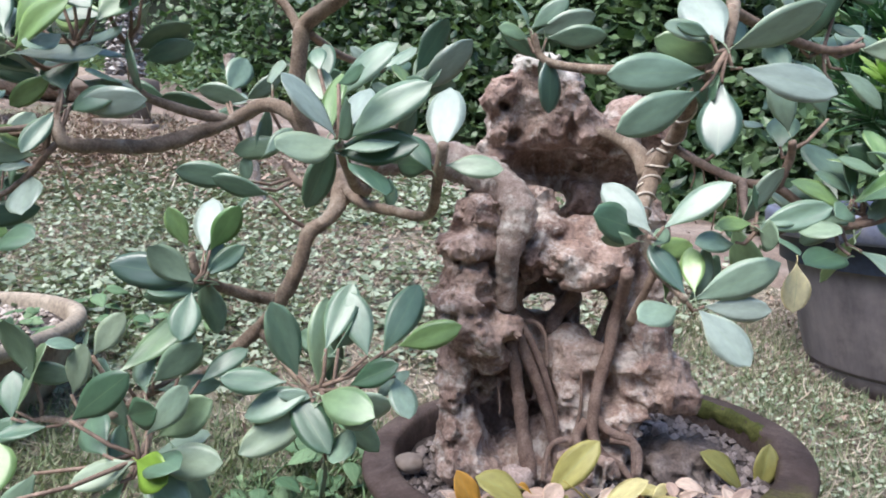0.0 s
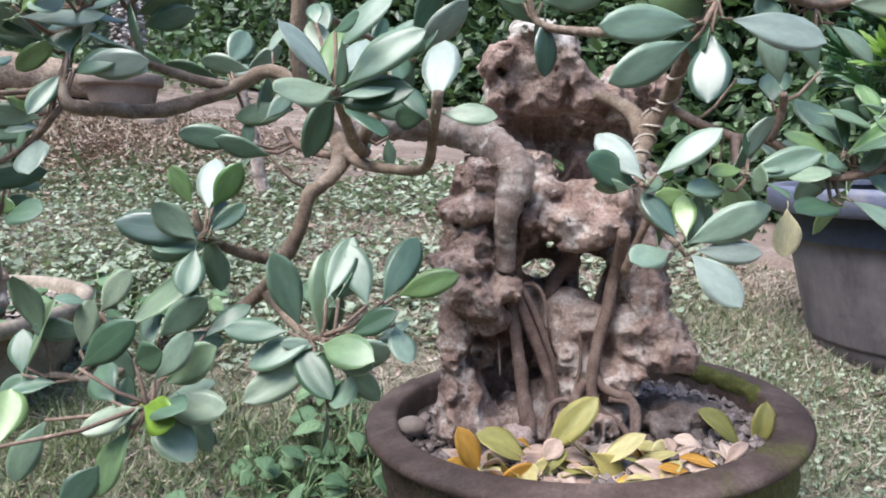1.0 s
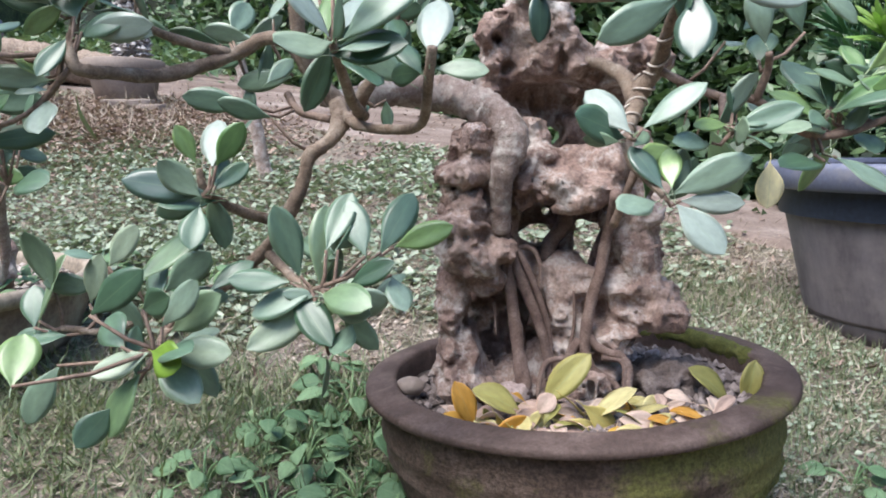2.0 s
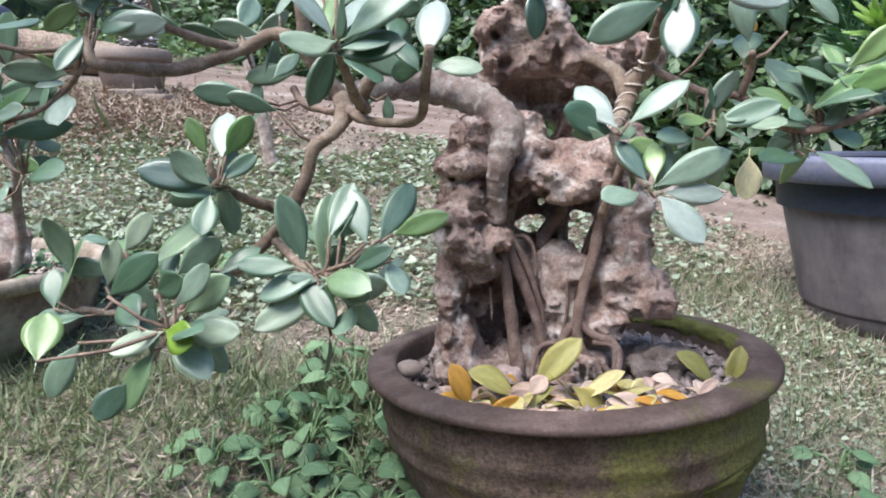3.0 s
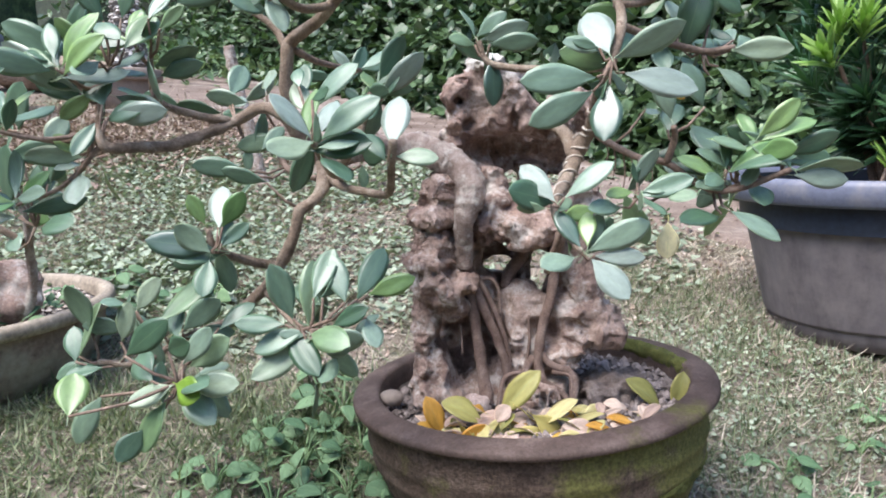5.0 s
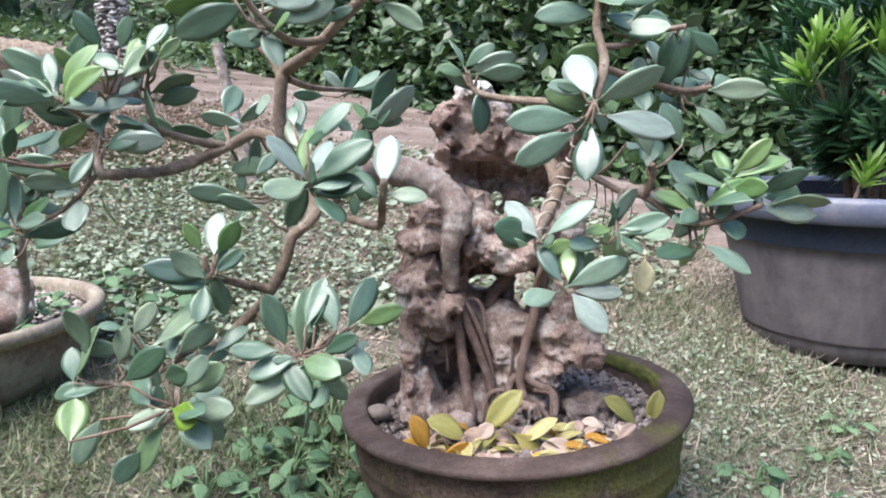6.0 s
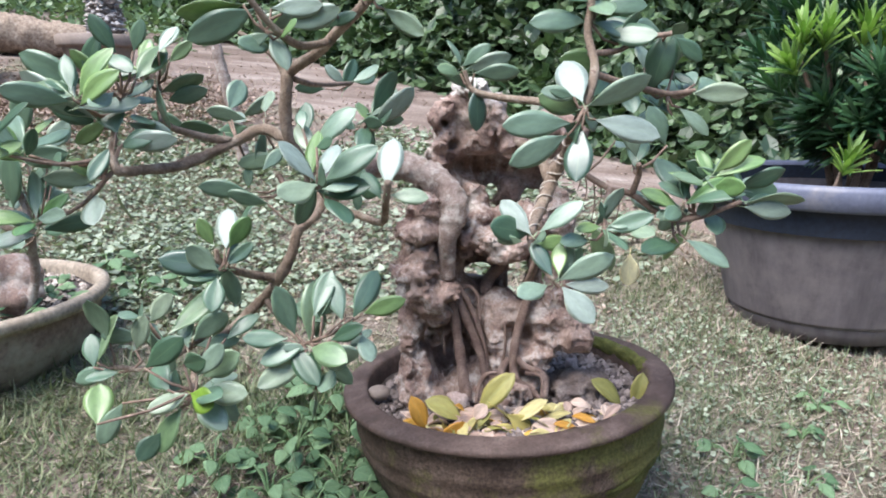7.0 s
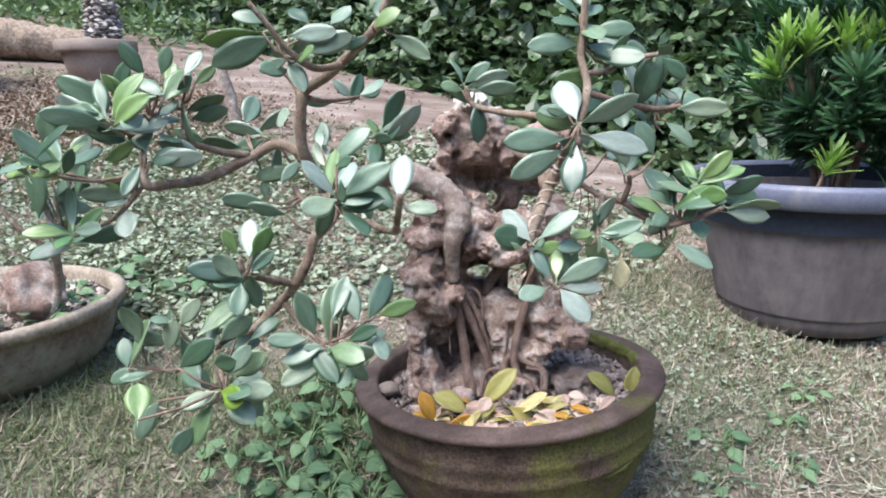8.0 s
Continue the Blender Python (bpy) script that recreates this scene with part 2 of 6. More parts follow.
def streaked(name):
    """Worn paving: earth brown, with pale scuffs drawn out along the way it runs."""
    m, n, l, b = shader(name, 0.85, 0.3)
    co, mp = n.new("ShaderNodeTexCoord"), n.new("ShaderNodeMapping")
    mp.inputs["Rotation"].default_value = (0, 0, radians(43))
    mp.inputs["Scale"].default_value = (1.0, 2.4, 1.0)
    l.new(co.outputs["Object"], mp.inputs[0])
    a = n.new("ShaderNodeTexNoise")
    a.inputs["Scale"].default_value, a.inputs["Detail"].default_value, a.inputs["Roughness"].default_value = 1.7, 6, 0.65
    l.new(mp.outputs[0], a.inputs["Vector"])
    r = ramp(n, [(0.32, (0.12, 0.086, 0.070)), (0.50, (0.20, 0.152, 0.128)), (0.62, (0.275, 0.225, 0.198)), (0.74, (0.42, 0.38, 0.35))])
    l.new(a.outputs[0], r.inputs[0])
    g = noisy(n, l, 70, 4)
    gr = ramp(n, [(0.3, (0.7, 0.7, 0.7)), (0.7, (1.2, 1.2, 1.2))])
    l.new(g.outputs[0], gr.inputs[0])
    l.new(mix(n, l, 1.0, r.outputs[0], gr.outputs[0], 'MULTIPLY'), b.inputs["Base Color"])
    bump(n, l, b, g.outputs[0], 0.6, 0.006)
    return m


M_PATH = streaked("worn brown paving")


def dusty(name, dark, light, dust):
    """Weathered plastic: streaks that run down the wall, blotches of dust and fine scratches."""
    m, n, l, b = shader(name, 0.55, 0.4)
    co, mp = n.new("ShaderNodeTexCoord"), n.new("ShaderNodeMapping")
    mp.inputs["Scale"].default_value = (1.0, 1.0, 0.07)
    l.new(co.outputs["Object"], mp.inputs[0])
    a = n.new("ShaderNodeTexNoise")
    a.inputs["Scale"].default_value, a.inputs["Detail"].default_value, a.inputs["Roughness"].default_value = 38, 6, 0.6
    l.new(mp.outputs[0], a.inputs["Vector"])
    r = ramp(n, [(0.3, dark), (0.7, light)])
    l.new(a.outputs[0], r.inputs[0])
    d = noisy(n, l, 7, 7, 0.7)
    dr = ramp(n, [(0.46, (0, 0, 0)), (0.72, (0.75, 0.75, 0.75))])
    l.new(d.outputs[0], dr.inputs[0])
    col = mix(n, l, dr.outputs[0], r.outputs[0], dust)
    l.new(col, b.inputs["Base Color"])
    g = noisy(n, l, 180, 3)
    bump(n, l, b, g.outputs[0], 0.15, 0.0008)
    return m


M_PLASTIC = dusty("dusty mauve-grey plastic", (0.098, 0.086, 0.094), (0.165, 0.146, 0.156), (0.25, 0.218, 0.215))


# ---- mesh helpers ----
def link(name, me, material, parent=None, smooth=True, label=""):
    for m in (material if isinstance(material, (list, tuple)) else [material]):
        me.materials.append(m)
    if smooth:
        me.polygons.foreach_set("use_smooth", [True] * len(me.polygons))
    ob = new(name, me)
    if parent:
        ob.parent = parent
    return tagged(ob, label)


def part(name, bm, material, parent=None, label="", smooth=True):
    me = bpy.data.meshes.new(name)
    bm.to_mesh(me)
    bm.free()
    return link(name, me, material, parent, smooth, label)


def raw(name, verts, faces, material, parent=None, smooth=True, label=""):
    me = bpy.data.meshes.new(name)
    me.from_pydata([tuple(v) for v in verts], [], [tuple(f) for f in faces])
    me.update()
    return link(name, me, material, parent, smooth, label)


def thing(name, at, label, category, group=""):
    e = new(name)
    e.matrix_world = Matrix.Translation(at)
    return tagged(e, label, category, group)


def under(ob, parent):
    """Makes ob, built in world coordinates, a part of parent."""
    ob.parent = parent
    ob.matrix_parent_inverse = parent.matrix_world.inverted()
    return ob


def lathe(profile, sides=64, wobble=0.0, seed=0, closed=False):
    """A turned form: (radius, height) pairs swept round the z axis."""
    rnd = random.Random(seed)
    ph = [rnd.uniform(0, 6.28) for _ in range(4)]
    bm = bmesh.new()
    rings = []
    for r, z in profile:
        ring = []
        for i in range(sides):
            a = 2 * math.pi * i / sides
            w = 1 + wobble * (math.sin(2 * a + ph[0]) + 0.6 * math.sin(3 * a + ph[1] + z * 9) + 0.4 * math.sin(7 * a + ph[2] + z * 25))
            ring.append(bm.verts.new((r * w * math.cos(a), r * w * math.sin(a), z + wobble * r * 0.6 * math.sin(3 * a + ph[3]))))
        rings.append(ring)
    for p, q in zip(rings, rings[1:]):
        for i in range(sides):
            j = (i + 1) % sides
            bm.faces.new((p[i], p[j], q[j], q[i]))
    if closed:
        bm.faces.new(list(reversed(rings[0])))
    return bm


def spline(pts, per=5):
    """Smooth points (x, y, z, radius) through the given ones."""
    P = [np.array(p, float) for p in pts]
    P = [2 * P[0] - P[1]] + P + [2 * P[-1] - P[-2]]
    out = []
    for i in range(1, len(P) - 2):
        a, b, c, d = P[i - 1:i + 3]
        for k in range(per):
            t = k / per
            out.append(0.5 * (2 * b + (c - a) * t + (2 * a - 5 * b + 4 * c - d) * t * t + (3 * b - a - 3 * c + d) * t ** 3))
    out.append(P[-2])
    return out


def sweep(bm, pts, sides=8, rough=0.0, seed=0):
    """A tapering, knotted limb along points (x, y, z, radius)."""
    up = Vector((0.3, 0.9, 0.2)).normalized()
    rings = []
    for i, p in enumerate(pts):
        a, b = Vector(pts[max(i - 1, 0)][:3]), Vector(pts[min(i + 1, len(pts) - 1)][:3])
        d = (b - a).normalized() if (b - a).length > 1e-7 else Vector((0, 0, 1))
        u = (up - d * up.dot(d)).normalized()
        v = d.cross(u)
        up = u
        ring = []
        fold = 0.35 * rough * noise.noise((i * 0.9, seed * 0.7, 3.0))
        for k in range(sides):
            an = 2 * math.pi * k / sides
            q = Vector(p[:3]) + (u * math.cos(an) + v * math.sin(an)) * p[3]
            r = max(p[3], 0.0006) * (1 + fold + rough * (1.1 * noise.noise(q * 45) + 0.8 * noise.noise(q * 150) + 0.4 * noise.noise(q * 420)))
            ring.append(bm.verts.new(Vector(p[:3]) + (u * math.cos(an) + v * math.sin(an)) * r))
        rings.append(ring)
    for p, q in zip(rings, rings[1:]):
        for k in range(sides):
            j = (k + 1) % sides
            bm.faces.new((p[k], p[j], q[j], q[k]))
    bm.faces.new(list(reversed(rings[0])))
    bm.faces.new(rings[-1])
    return bm


def lattice_noise(P, scale, seed):
    """Smooth value noise in -1..1 at an array of points."""
    rng = np.random.default_rng(seed)
    tab = rng.uniform(-1, 1, (32, 32, 32))
    q = P * scale
    i = np.floor(q).astype(int)
    f = q - i
    f = f * f * (3 - 2 * f)
    s = 0
    for a in (0, 1):
        for b in (0, 1):
            for c in (0, 1):
                w = (f[..., 0] if a else 1 - f[..., 0]) * (f[..., 1] if b else 1 - f[..., 1]) * (f[..., 2] if c else 1 - f[..., 2])
                s = s + w * tab[(i[..., 0] + a) % 32, (i[..., 1] + b) % 32, (i[..., 2] + c) % 32]
    return s


def skin(F, lo, step):
    """The surface where the field F changes sign (inside negative): vertices and quads."""
    S = F < 0
    nx, ny, nz = F.shape
    acc, cnt = np.zeros((nx - 1, ny - 1, nz - 1, 3)), np.zeros((nx - 1, ny - 1, nz - 1))
    corners = [(a, b, c) for a in (0, 1) for b in (0, 1) for c in (0, 1)]

    def at(o, A):
        return A[o[0]:nx - 1 + o[0], o[1]:ny - 1 + o[1], o[2]:nz - 1 + o[2]]
    for p in corners:
        for ax in range(3):
            if p[ax]:
                continue
            q = tuple(1 if k == ax else p[k] for k in range(3))
            f0, f1 = at(p, F), at(q, F)
            cross = at(p, S) != at(q, S)
            t = np.where(cross, f0 / np.where(cross, f0 - f1, 1), 0)
            for k in range(3):
                acc[..., k] += np.where(cross, p[k] + (t if k == ax else 0), 0)
            cnt += cross
    use = cnt > 0
    ids = np.full(use.shape, -1)
    ids[use] = np.arange(use.sum())
    cell = np.argwhere(use)
    verts = np.array(lo) + step * (cell + acc[use] / cnt[use][:, None])
    quads = []
    for ax in range(3):
        u, v = [(1, 2), (2, 0), (0, 1)][ax]
        sl0, sl1 = [slice(None)] * 3, [slice(None)] * 3
        sl0[ax], sl1[ax] = slice(0, -1), slice(1, None)
        A, B = S[tuple(sl0)], S[tuple(sl1)]
        for flip in (False, True):
            e = np.argwhere((A & ~B) if not flip else (~A & B))
            e = e[(e[:, u] > 0) & (e[:, v] > 0) & (e[:, u] < F.shape[u] - 1) & (e[:, v] < F.shape[v] - 1)]
            du, dv = np.eye(3, dtype=int)[u], np.eye(3, dtype=int)[v]
            q = np.stack([ids[tuple((e - du - dv).T)], ids[tuple((e - dv).T)], ids[tuple(e.T)], ids[tuple((e - du).T)]], 1)
            quads.append(q[:, ::-1] if flip else q)
    return verts, np.concatenate(quads)


def height(x, y):
    """The sloping garden ground."""
    return -0.092 - 0.1 * x + 0.15 * y + 0.010 * noise.noise((x * 2.1, y * 2.1, 0.3)) + 0.006 * noise.noise((x * 7, y * 7, 1.7))


# ---- ground: one sheet that rises to the back, the path and the planted bank ----
def axis_steps(lo, hi, near_lo, near_hi, fine):
    v, out = near_lo, []
    while v <= near_hi:
        out.append(v)
        v += fine
    s, a = fine, near_lo
    while a > lo:
        s *= 1.25
        a -= s
        out.insert(0, a)
    s, a = fine, near_hi
    while a < hi:
        s *= 1.25
        a += s
        out.append(a)
    return out


gx, gy = axis_steps(-60, 60, -2.2, 2.2, 0.05), axis_steps(-40, 90, -0.6, 4.5, 0.05)


def land(x, y):
    z = height(x, y)
    if y > 9:
        z -= 0.15 * (y - 9)
    if y < -2:
        z -= 0.15 * (y + 2)
    if abs(x) > 8:
        z += 0.1 * (x - math.copysign(8, x))
    return z


raw_v = [(x, y, land(x, y)) for x in gx for y in gy]
ny = len(gy)
raw_f = [(i * ny + j, (i + 1) * ny + j, (i + 1) * ny + j + 1, i * ny + j + 1) for i in range(len(gx) - 1) for j in range(ny - 1)]
ground = raw("ground", raw_v, raw_f, M_GROUND)
tagged(ground, "sloping garden ground of bare earth, dry straw and short weeds", "ground", kind="structure")

NEAR = [(7, -0.6), (3.2, 0.9), (1.6, 1.75), (1.0, 2.1), (0.65, 2.35), (0.25, 2.75), (-0.13, 3.15), (-0.52, 3.62), (-1.04, 3.98), (-1.55, 4.4), (-3.0, 5.3), (-8, 8.0)]
FAR = [(7.4, 0.4), (3.6, 1.7), (2.0, 2.3), (1.3, 2.72), (1.0, 3.2), (0.6, 3.95), (0.2, 4.75), (-0.25, 5.3), (-0.94, 6.0), (-1.7, 6.7), (-3.4, 7.9), (-8, 10.6)]


def between(t, u):
    """A point across the path: t along it, u from its near to its far edge."""
    i = min(int(t), len(NEAR) - 2)
    f = t - i
    a = [NEAR[i][k] * (1 - f) + NEAR[i + 1][k] * f for k in (0, 1)]
    b = [FAR[i][k] * (1 - f) + FAR[i + 1][k] * f for k in (0, 1)]
    return a[0] * (1 - u) + b[0] * u, a[1] * (1 - u) + b[1] * u


pv, pf, NU = [], [], 15
NT = 8 * (len(NEAR) - 1)
for i in range(NT + 1):
    for j in range(NU):
        u = j / (NU - 1)
        wob = 0.05 * noise.noise((i * 0.6, 3.0 if u < 0.5 else 9.0, 0.1)) * (1 - 2 * min(u, 1 - u))
        x, y = between(i / 8, u + wob)
        edge = min(u, 1 - u)
        pv.append((x, y, land(x, y) + 0.022 + 0.006 * noise.noise((x * 5, y * 5, 8)) - (0.05 if edge == 0 else 0)))
pf = [(i * NU + j, i * NU + j + 1, (i + 1) * NU + j + 1, (i + 1) * NU + j) for i in range(NT) for j in range(NU - 1)]
tagged(raw("path", pv, pf, M_PATH), "worn brown garden path with pale scuffed streaks", "path", kind="structure")


# the bank behind the path, clothed in leaves
def bank(t, h):
    """A point of the bank: t along the path's far edge, h metres up."""
    i = max(0, min(int(t), len(FAR) - 2))
    f = t - i
    x, y = FAR[i][0] * (1 - f) + FAR[i + 1][0] * f, FAR[i][1] * (1 - f) + FAR[i + 1][1] * f
    back = 0.12 + 0.42 * h + 0.30 * noise.noise((t * 1.9, h * 1.5, 4.4))
    dx, dy = 0.62, 0.78
    x, y = x + dx * back, y + dy * back
    return Vector((x, y, land(FAR[i][0] * (1 - f) + FAR[i + 1][0] * f, y - dy * back) - 0.06 + h))


# dark sheet behind the leaves: shade in the gaps is put into its colour
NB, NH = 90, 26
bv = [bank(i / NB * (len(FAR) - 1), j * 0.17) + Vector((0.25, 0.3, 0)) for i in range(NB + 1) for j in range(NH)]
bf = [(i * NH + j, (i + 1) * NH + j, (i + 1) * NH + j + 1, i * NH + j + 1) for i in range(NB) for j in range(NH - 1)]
tagged(raw("backdrop", bv, bf, M_SHADE), "dark sheet standing for the shade between the hedge leaves", "bank", kind="structure")


def blade_leaf(v, f, base, tip, side, width, bend=0.15):
    """Adds a small bent leaf of six triangles' worth of faces to a vertex and face list."""
    d = tip - base
    n = d.cross(side).normalized() * d.length * bend
    k = len(v)
    v += [base, base + d * 0.38 + side * width * 0.5 - n * 0.2, base + d * 0.72 + side * width * 0.38, tip - n, base + d * 0.72 - side * width * 0.38, base + d * 0.38 - side * width * 0.5 - n * 0.2, base + d * 0.5 + n * 0.25]
    f += [(k, k + 1, k + 6), (k + 1, k + 2, k + 6), (k + 2, k + 3, k + 6), (k + 3, k + 4, k + 6), (k + 4, k + 5, k + 6), (k + 5, k, k + 6)]


for count, material, size, name, words in ((30000, M_HEDGE, 1.18, "hedge_leaves", "dense dark green undergrowth leaves over the bank"), (9000, M_HEDGE_PALE, 0.85, "hedge_sprays", "paler green leaf sprays at the hedge face")):
    hv, hf = [], []
    rnd = random.Random(count)
    made = 0
    while made < count:
        t = rnd.uniform(1.4, len(FAR) - 1.5)
        h = 3.4 * rnd.random() ** 1.35
        if noise.noise((t * 3.1, h * 3.3, 7.7)) + rnd.uniform(-0.5, 0.5) < (-0.25 if size > 1 else 0.15):
            continue
        made += 1
        p = bank(t, h) + Vector((rnd.gauss(0, 0.09), rnd.gauss(0, 0.13), rnd.gauss(0, 0.07)))
        L = size * rnd.uniform(0.05, 0.15) * (1.0 if t > 4 else 0.75)
        d = Vector((rnd.gauss(-0.3, 0.7), rnd.gauss(-0.5, 0.6), rnd.gauss(-0.35, 0.65))).normalized()
        s = d.cross(Vector((rnd.gauss(0, 0.4), rnd.gauss(-0.4, 0.4), 1))).normalized()
        blade_leaf(hv, hf, p, p + d * L, s, L * rnd.uniform(0.4, 0.7))
    tagged(raw(name, hv, hf, material, smooth=False), words, "hedge", kind="stuff")


# an added leafy-green wall at the sides and behind blocks low light, darkening hollows
RING = [(4.6, 3.0), (5.0, -1.0), (3.6, -4.6), (0.0, -5.6), (-3.8, -4.8), (-5.6, -1.0), (-5.8, 4.0), (-5.0, 8.6)]
cv = []
for i in range(7 * 10 + 1):
    q, f = min(i // 10, 6), i / 10 - min(i // 10, 6)
    x, y = (RING[q][j] * (1 - f) + RING[q + 1][j] * f for j in (0, 1))
    for j in range(15):
        lean = 0.35 * noise.noise((x, y, j * 0.4)) - 0.06 * j
        d = Vector((x, y, 0)).normalized()
        cv.append((x - d.x * lean, y - d.y * lean, land(x, y) - 0.2 + 0.27 * j))
tagged(raw("backdrop", cv, [(i * 15 + j, (i + 1) * 15 + j, (i + 1) * 15 + j + 1, i * 15 + j + 1) for i in range(70) for j in range(14)], M_SURROUND), "added green wall at the sides and behind, blocking low light", "hedge", kind="structure")


# ---- the clay pot of the rock-grown fig ----
POT = thing("bonsai_pot", (0.15, 0.748, 0.0), "round brown clay bonsai pot with mossy weathered rim", "pot")
POT.matrix_world = Matrix.Translation((0.15, 0.748, 0.203)) @ Vector((0, 0, 1)).rotation_difference(Vector((-0.055, 0.030, 1))).to_matrix().to_4x4() @ Matrix.Translation((0, 0, -0.195))
pot_body = part("body", lathe([(0.12, -0.022), (0.150, -0.02), (0.170, 0.0), (0.197, 0.045), (0.212, 0.085), (0.2165, 0.100), (0.2200, 0.104), (0.2210, 0.110), (0.2195, 0.114), (0.2225, 0.128), (0.2250, 0.133), (0.2250, 0.139), (0.2235, 0.143), (0.2245, 0.160), (0.2245, 0.172), (0.2235, 0.1785)], 96, 0.004, 3), M_POT, POT)
pot_rim = part("rim", lathe([(0.2240, 0.1765), (0.2260, 0.1768), (0.2350, 0.1775), (0.2380, 0.1782), (0.2397, 0.1800), (0.2400, 0.1840), (0.2385, 0.1868), (0.2360, 0.1882), (0.2120, 0.1912), (0.2085, 0.1912), (0.2055, 0.1900), (0.2035, 0.187), (0.2010, 0.175), (0.199, 0.135)], 96, 0.004, 3), M_POTRIM, POT, "worn mauve-brown rim with mossy patches")


def moss(owner, a0, a1, profile, seed):
    """A ragged film of moss on the pot: it sinks under the clay where its noise is low."""
    v, n, k = [], 60, len(profile)
    for i in range(n + 1):
        a = radians(a0 + (a1 - a0) * i / n)
        for j, (r, z, out, up) in enumerate(profile):
            h = 0.0035 * (noise.noise((a * 9, j * 0.6, seed)) + 0.55 * noise.noise((a * 31, j * 1.7, seed)) + 0.45) - 0.006 * (abs(2 * i / n - 1) ** 4 + abs(2 * j / (k - 1) - 1) ** 4)
            v.append(POT.matrix_world @ Vector(((r + out * h) * math.cos(a), (r + out * h) * math.sin(a), z + up * h)))
    f = [(i * k + j, i * k + j + 1, (i + 1) * k + j + 1, (i + 1) * k + j) for i in range(n) for j in range(k - 1)]
    film = raw("moss_patch", v, f, M_MOSS, owner, label="ragged yellow-green moss")
    film.matrix_parent_inverse = POT.matrix_world.inverted()


moss(pot_rim, -8, 62, [(0.2005, 0.168, -1, 0), (0.2008, 0.173, -1, 0), (0.2012, 0.178, -1, 0), (0.2016, 0.183, -1, 0), (0.2026, 0.1855, -1, 0), (0.2045, 0.1888, -0.7, 0.7), (0.2075, 0.1910, 0, 1), (0.2110, 0.1912, 0, 1), (0.2150, 0.1908, 0, 1), (0.2190, 0.1903, 0, 1)], 4.1)
moss(pot_body, -65, -15, [(0.2100 + 0.0011 * j, 0.080 + 0.0025 * j, 1, 0) for j in range(12)], 8.3)
moss(pot_body, -130, -85, [(0.1990 + 0.00082 * j, 0.050 + 0.0025 * j, 1, 0) for j in range(12)], 2.7)
sv, sf = [(0, 0, 0.163)], []
for i in range(1, 15):
    for k in range(64):
        a, r = 2 * math.pi * k / 64, 0.2005 * i / 14
        x, y = r * math.cos(a), r * math.sin(a)
        sv.append((x, y, 0.160 + 0.010 * (1 - i / 14) + 0.010 * max(0, -y / 0.2) + 0.006 * noise.noise((x * 30, y * 30, 2)) + 0.004 * noise.noise((x * 90, y * 90, 5))))
sf = [(0, 1 + k, 1 + (k + 1) % 64) for k in range(64)] + [(1 + i * 64 + k, 1 + (i + 1) * 64 + k, 1 + (i + 1) * 64 + (k + 1) % 64, 1 + i * 64 + (k + 1) % 64) for i in range(13) for k in range(64)]
soil = raw("soil", sv, sf, M_SOIL)
soil.matrix_world = POT.matrix_world.copy()
tagged(soil, "dark gritty potting soil filling the clay pot", "soil", kind="stuff")


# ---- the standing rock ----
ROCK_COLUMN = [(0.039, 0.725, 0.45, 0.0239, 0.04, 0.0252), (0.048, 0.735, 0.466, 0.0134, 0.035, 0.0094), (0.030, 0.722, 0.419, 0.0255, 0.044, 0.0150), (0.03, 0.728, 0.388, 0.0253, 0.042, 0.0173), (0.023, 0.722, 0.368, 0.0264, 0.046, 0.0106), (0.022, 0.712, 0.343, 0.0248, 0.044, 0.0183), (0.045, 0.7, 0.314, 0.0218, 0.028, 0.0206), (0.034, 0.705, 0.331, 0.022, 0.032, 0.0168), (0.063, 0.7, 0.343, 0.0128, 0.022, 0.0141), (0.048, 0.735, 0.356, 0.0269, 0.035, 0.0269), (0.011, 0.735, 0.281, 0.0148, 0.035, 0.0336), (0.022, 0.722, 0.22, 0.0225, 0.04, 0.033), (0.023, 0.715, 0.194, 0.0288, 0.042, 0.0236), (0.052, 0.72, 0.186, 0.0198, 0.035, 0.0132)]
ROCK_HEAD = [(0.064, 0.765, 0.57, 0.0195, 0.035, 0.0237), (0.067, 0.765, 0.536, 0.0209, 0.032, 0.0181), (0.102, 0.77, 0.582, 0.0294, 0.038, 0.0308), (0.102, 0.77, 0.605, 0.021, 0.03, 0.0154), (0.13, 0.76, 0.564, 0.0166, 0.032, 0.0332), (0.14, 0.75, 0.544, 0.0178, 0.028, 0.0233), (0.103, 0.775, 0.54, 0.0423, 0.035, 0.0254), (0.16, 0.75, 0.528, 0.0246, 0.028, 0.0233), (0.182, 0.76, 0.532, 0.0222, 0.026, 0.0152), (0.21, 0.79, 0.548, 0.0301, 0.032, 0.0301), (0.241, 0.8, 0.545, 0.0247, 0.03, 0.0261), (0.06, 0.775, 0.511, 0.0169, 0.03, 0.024)]
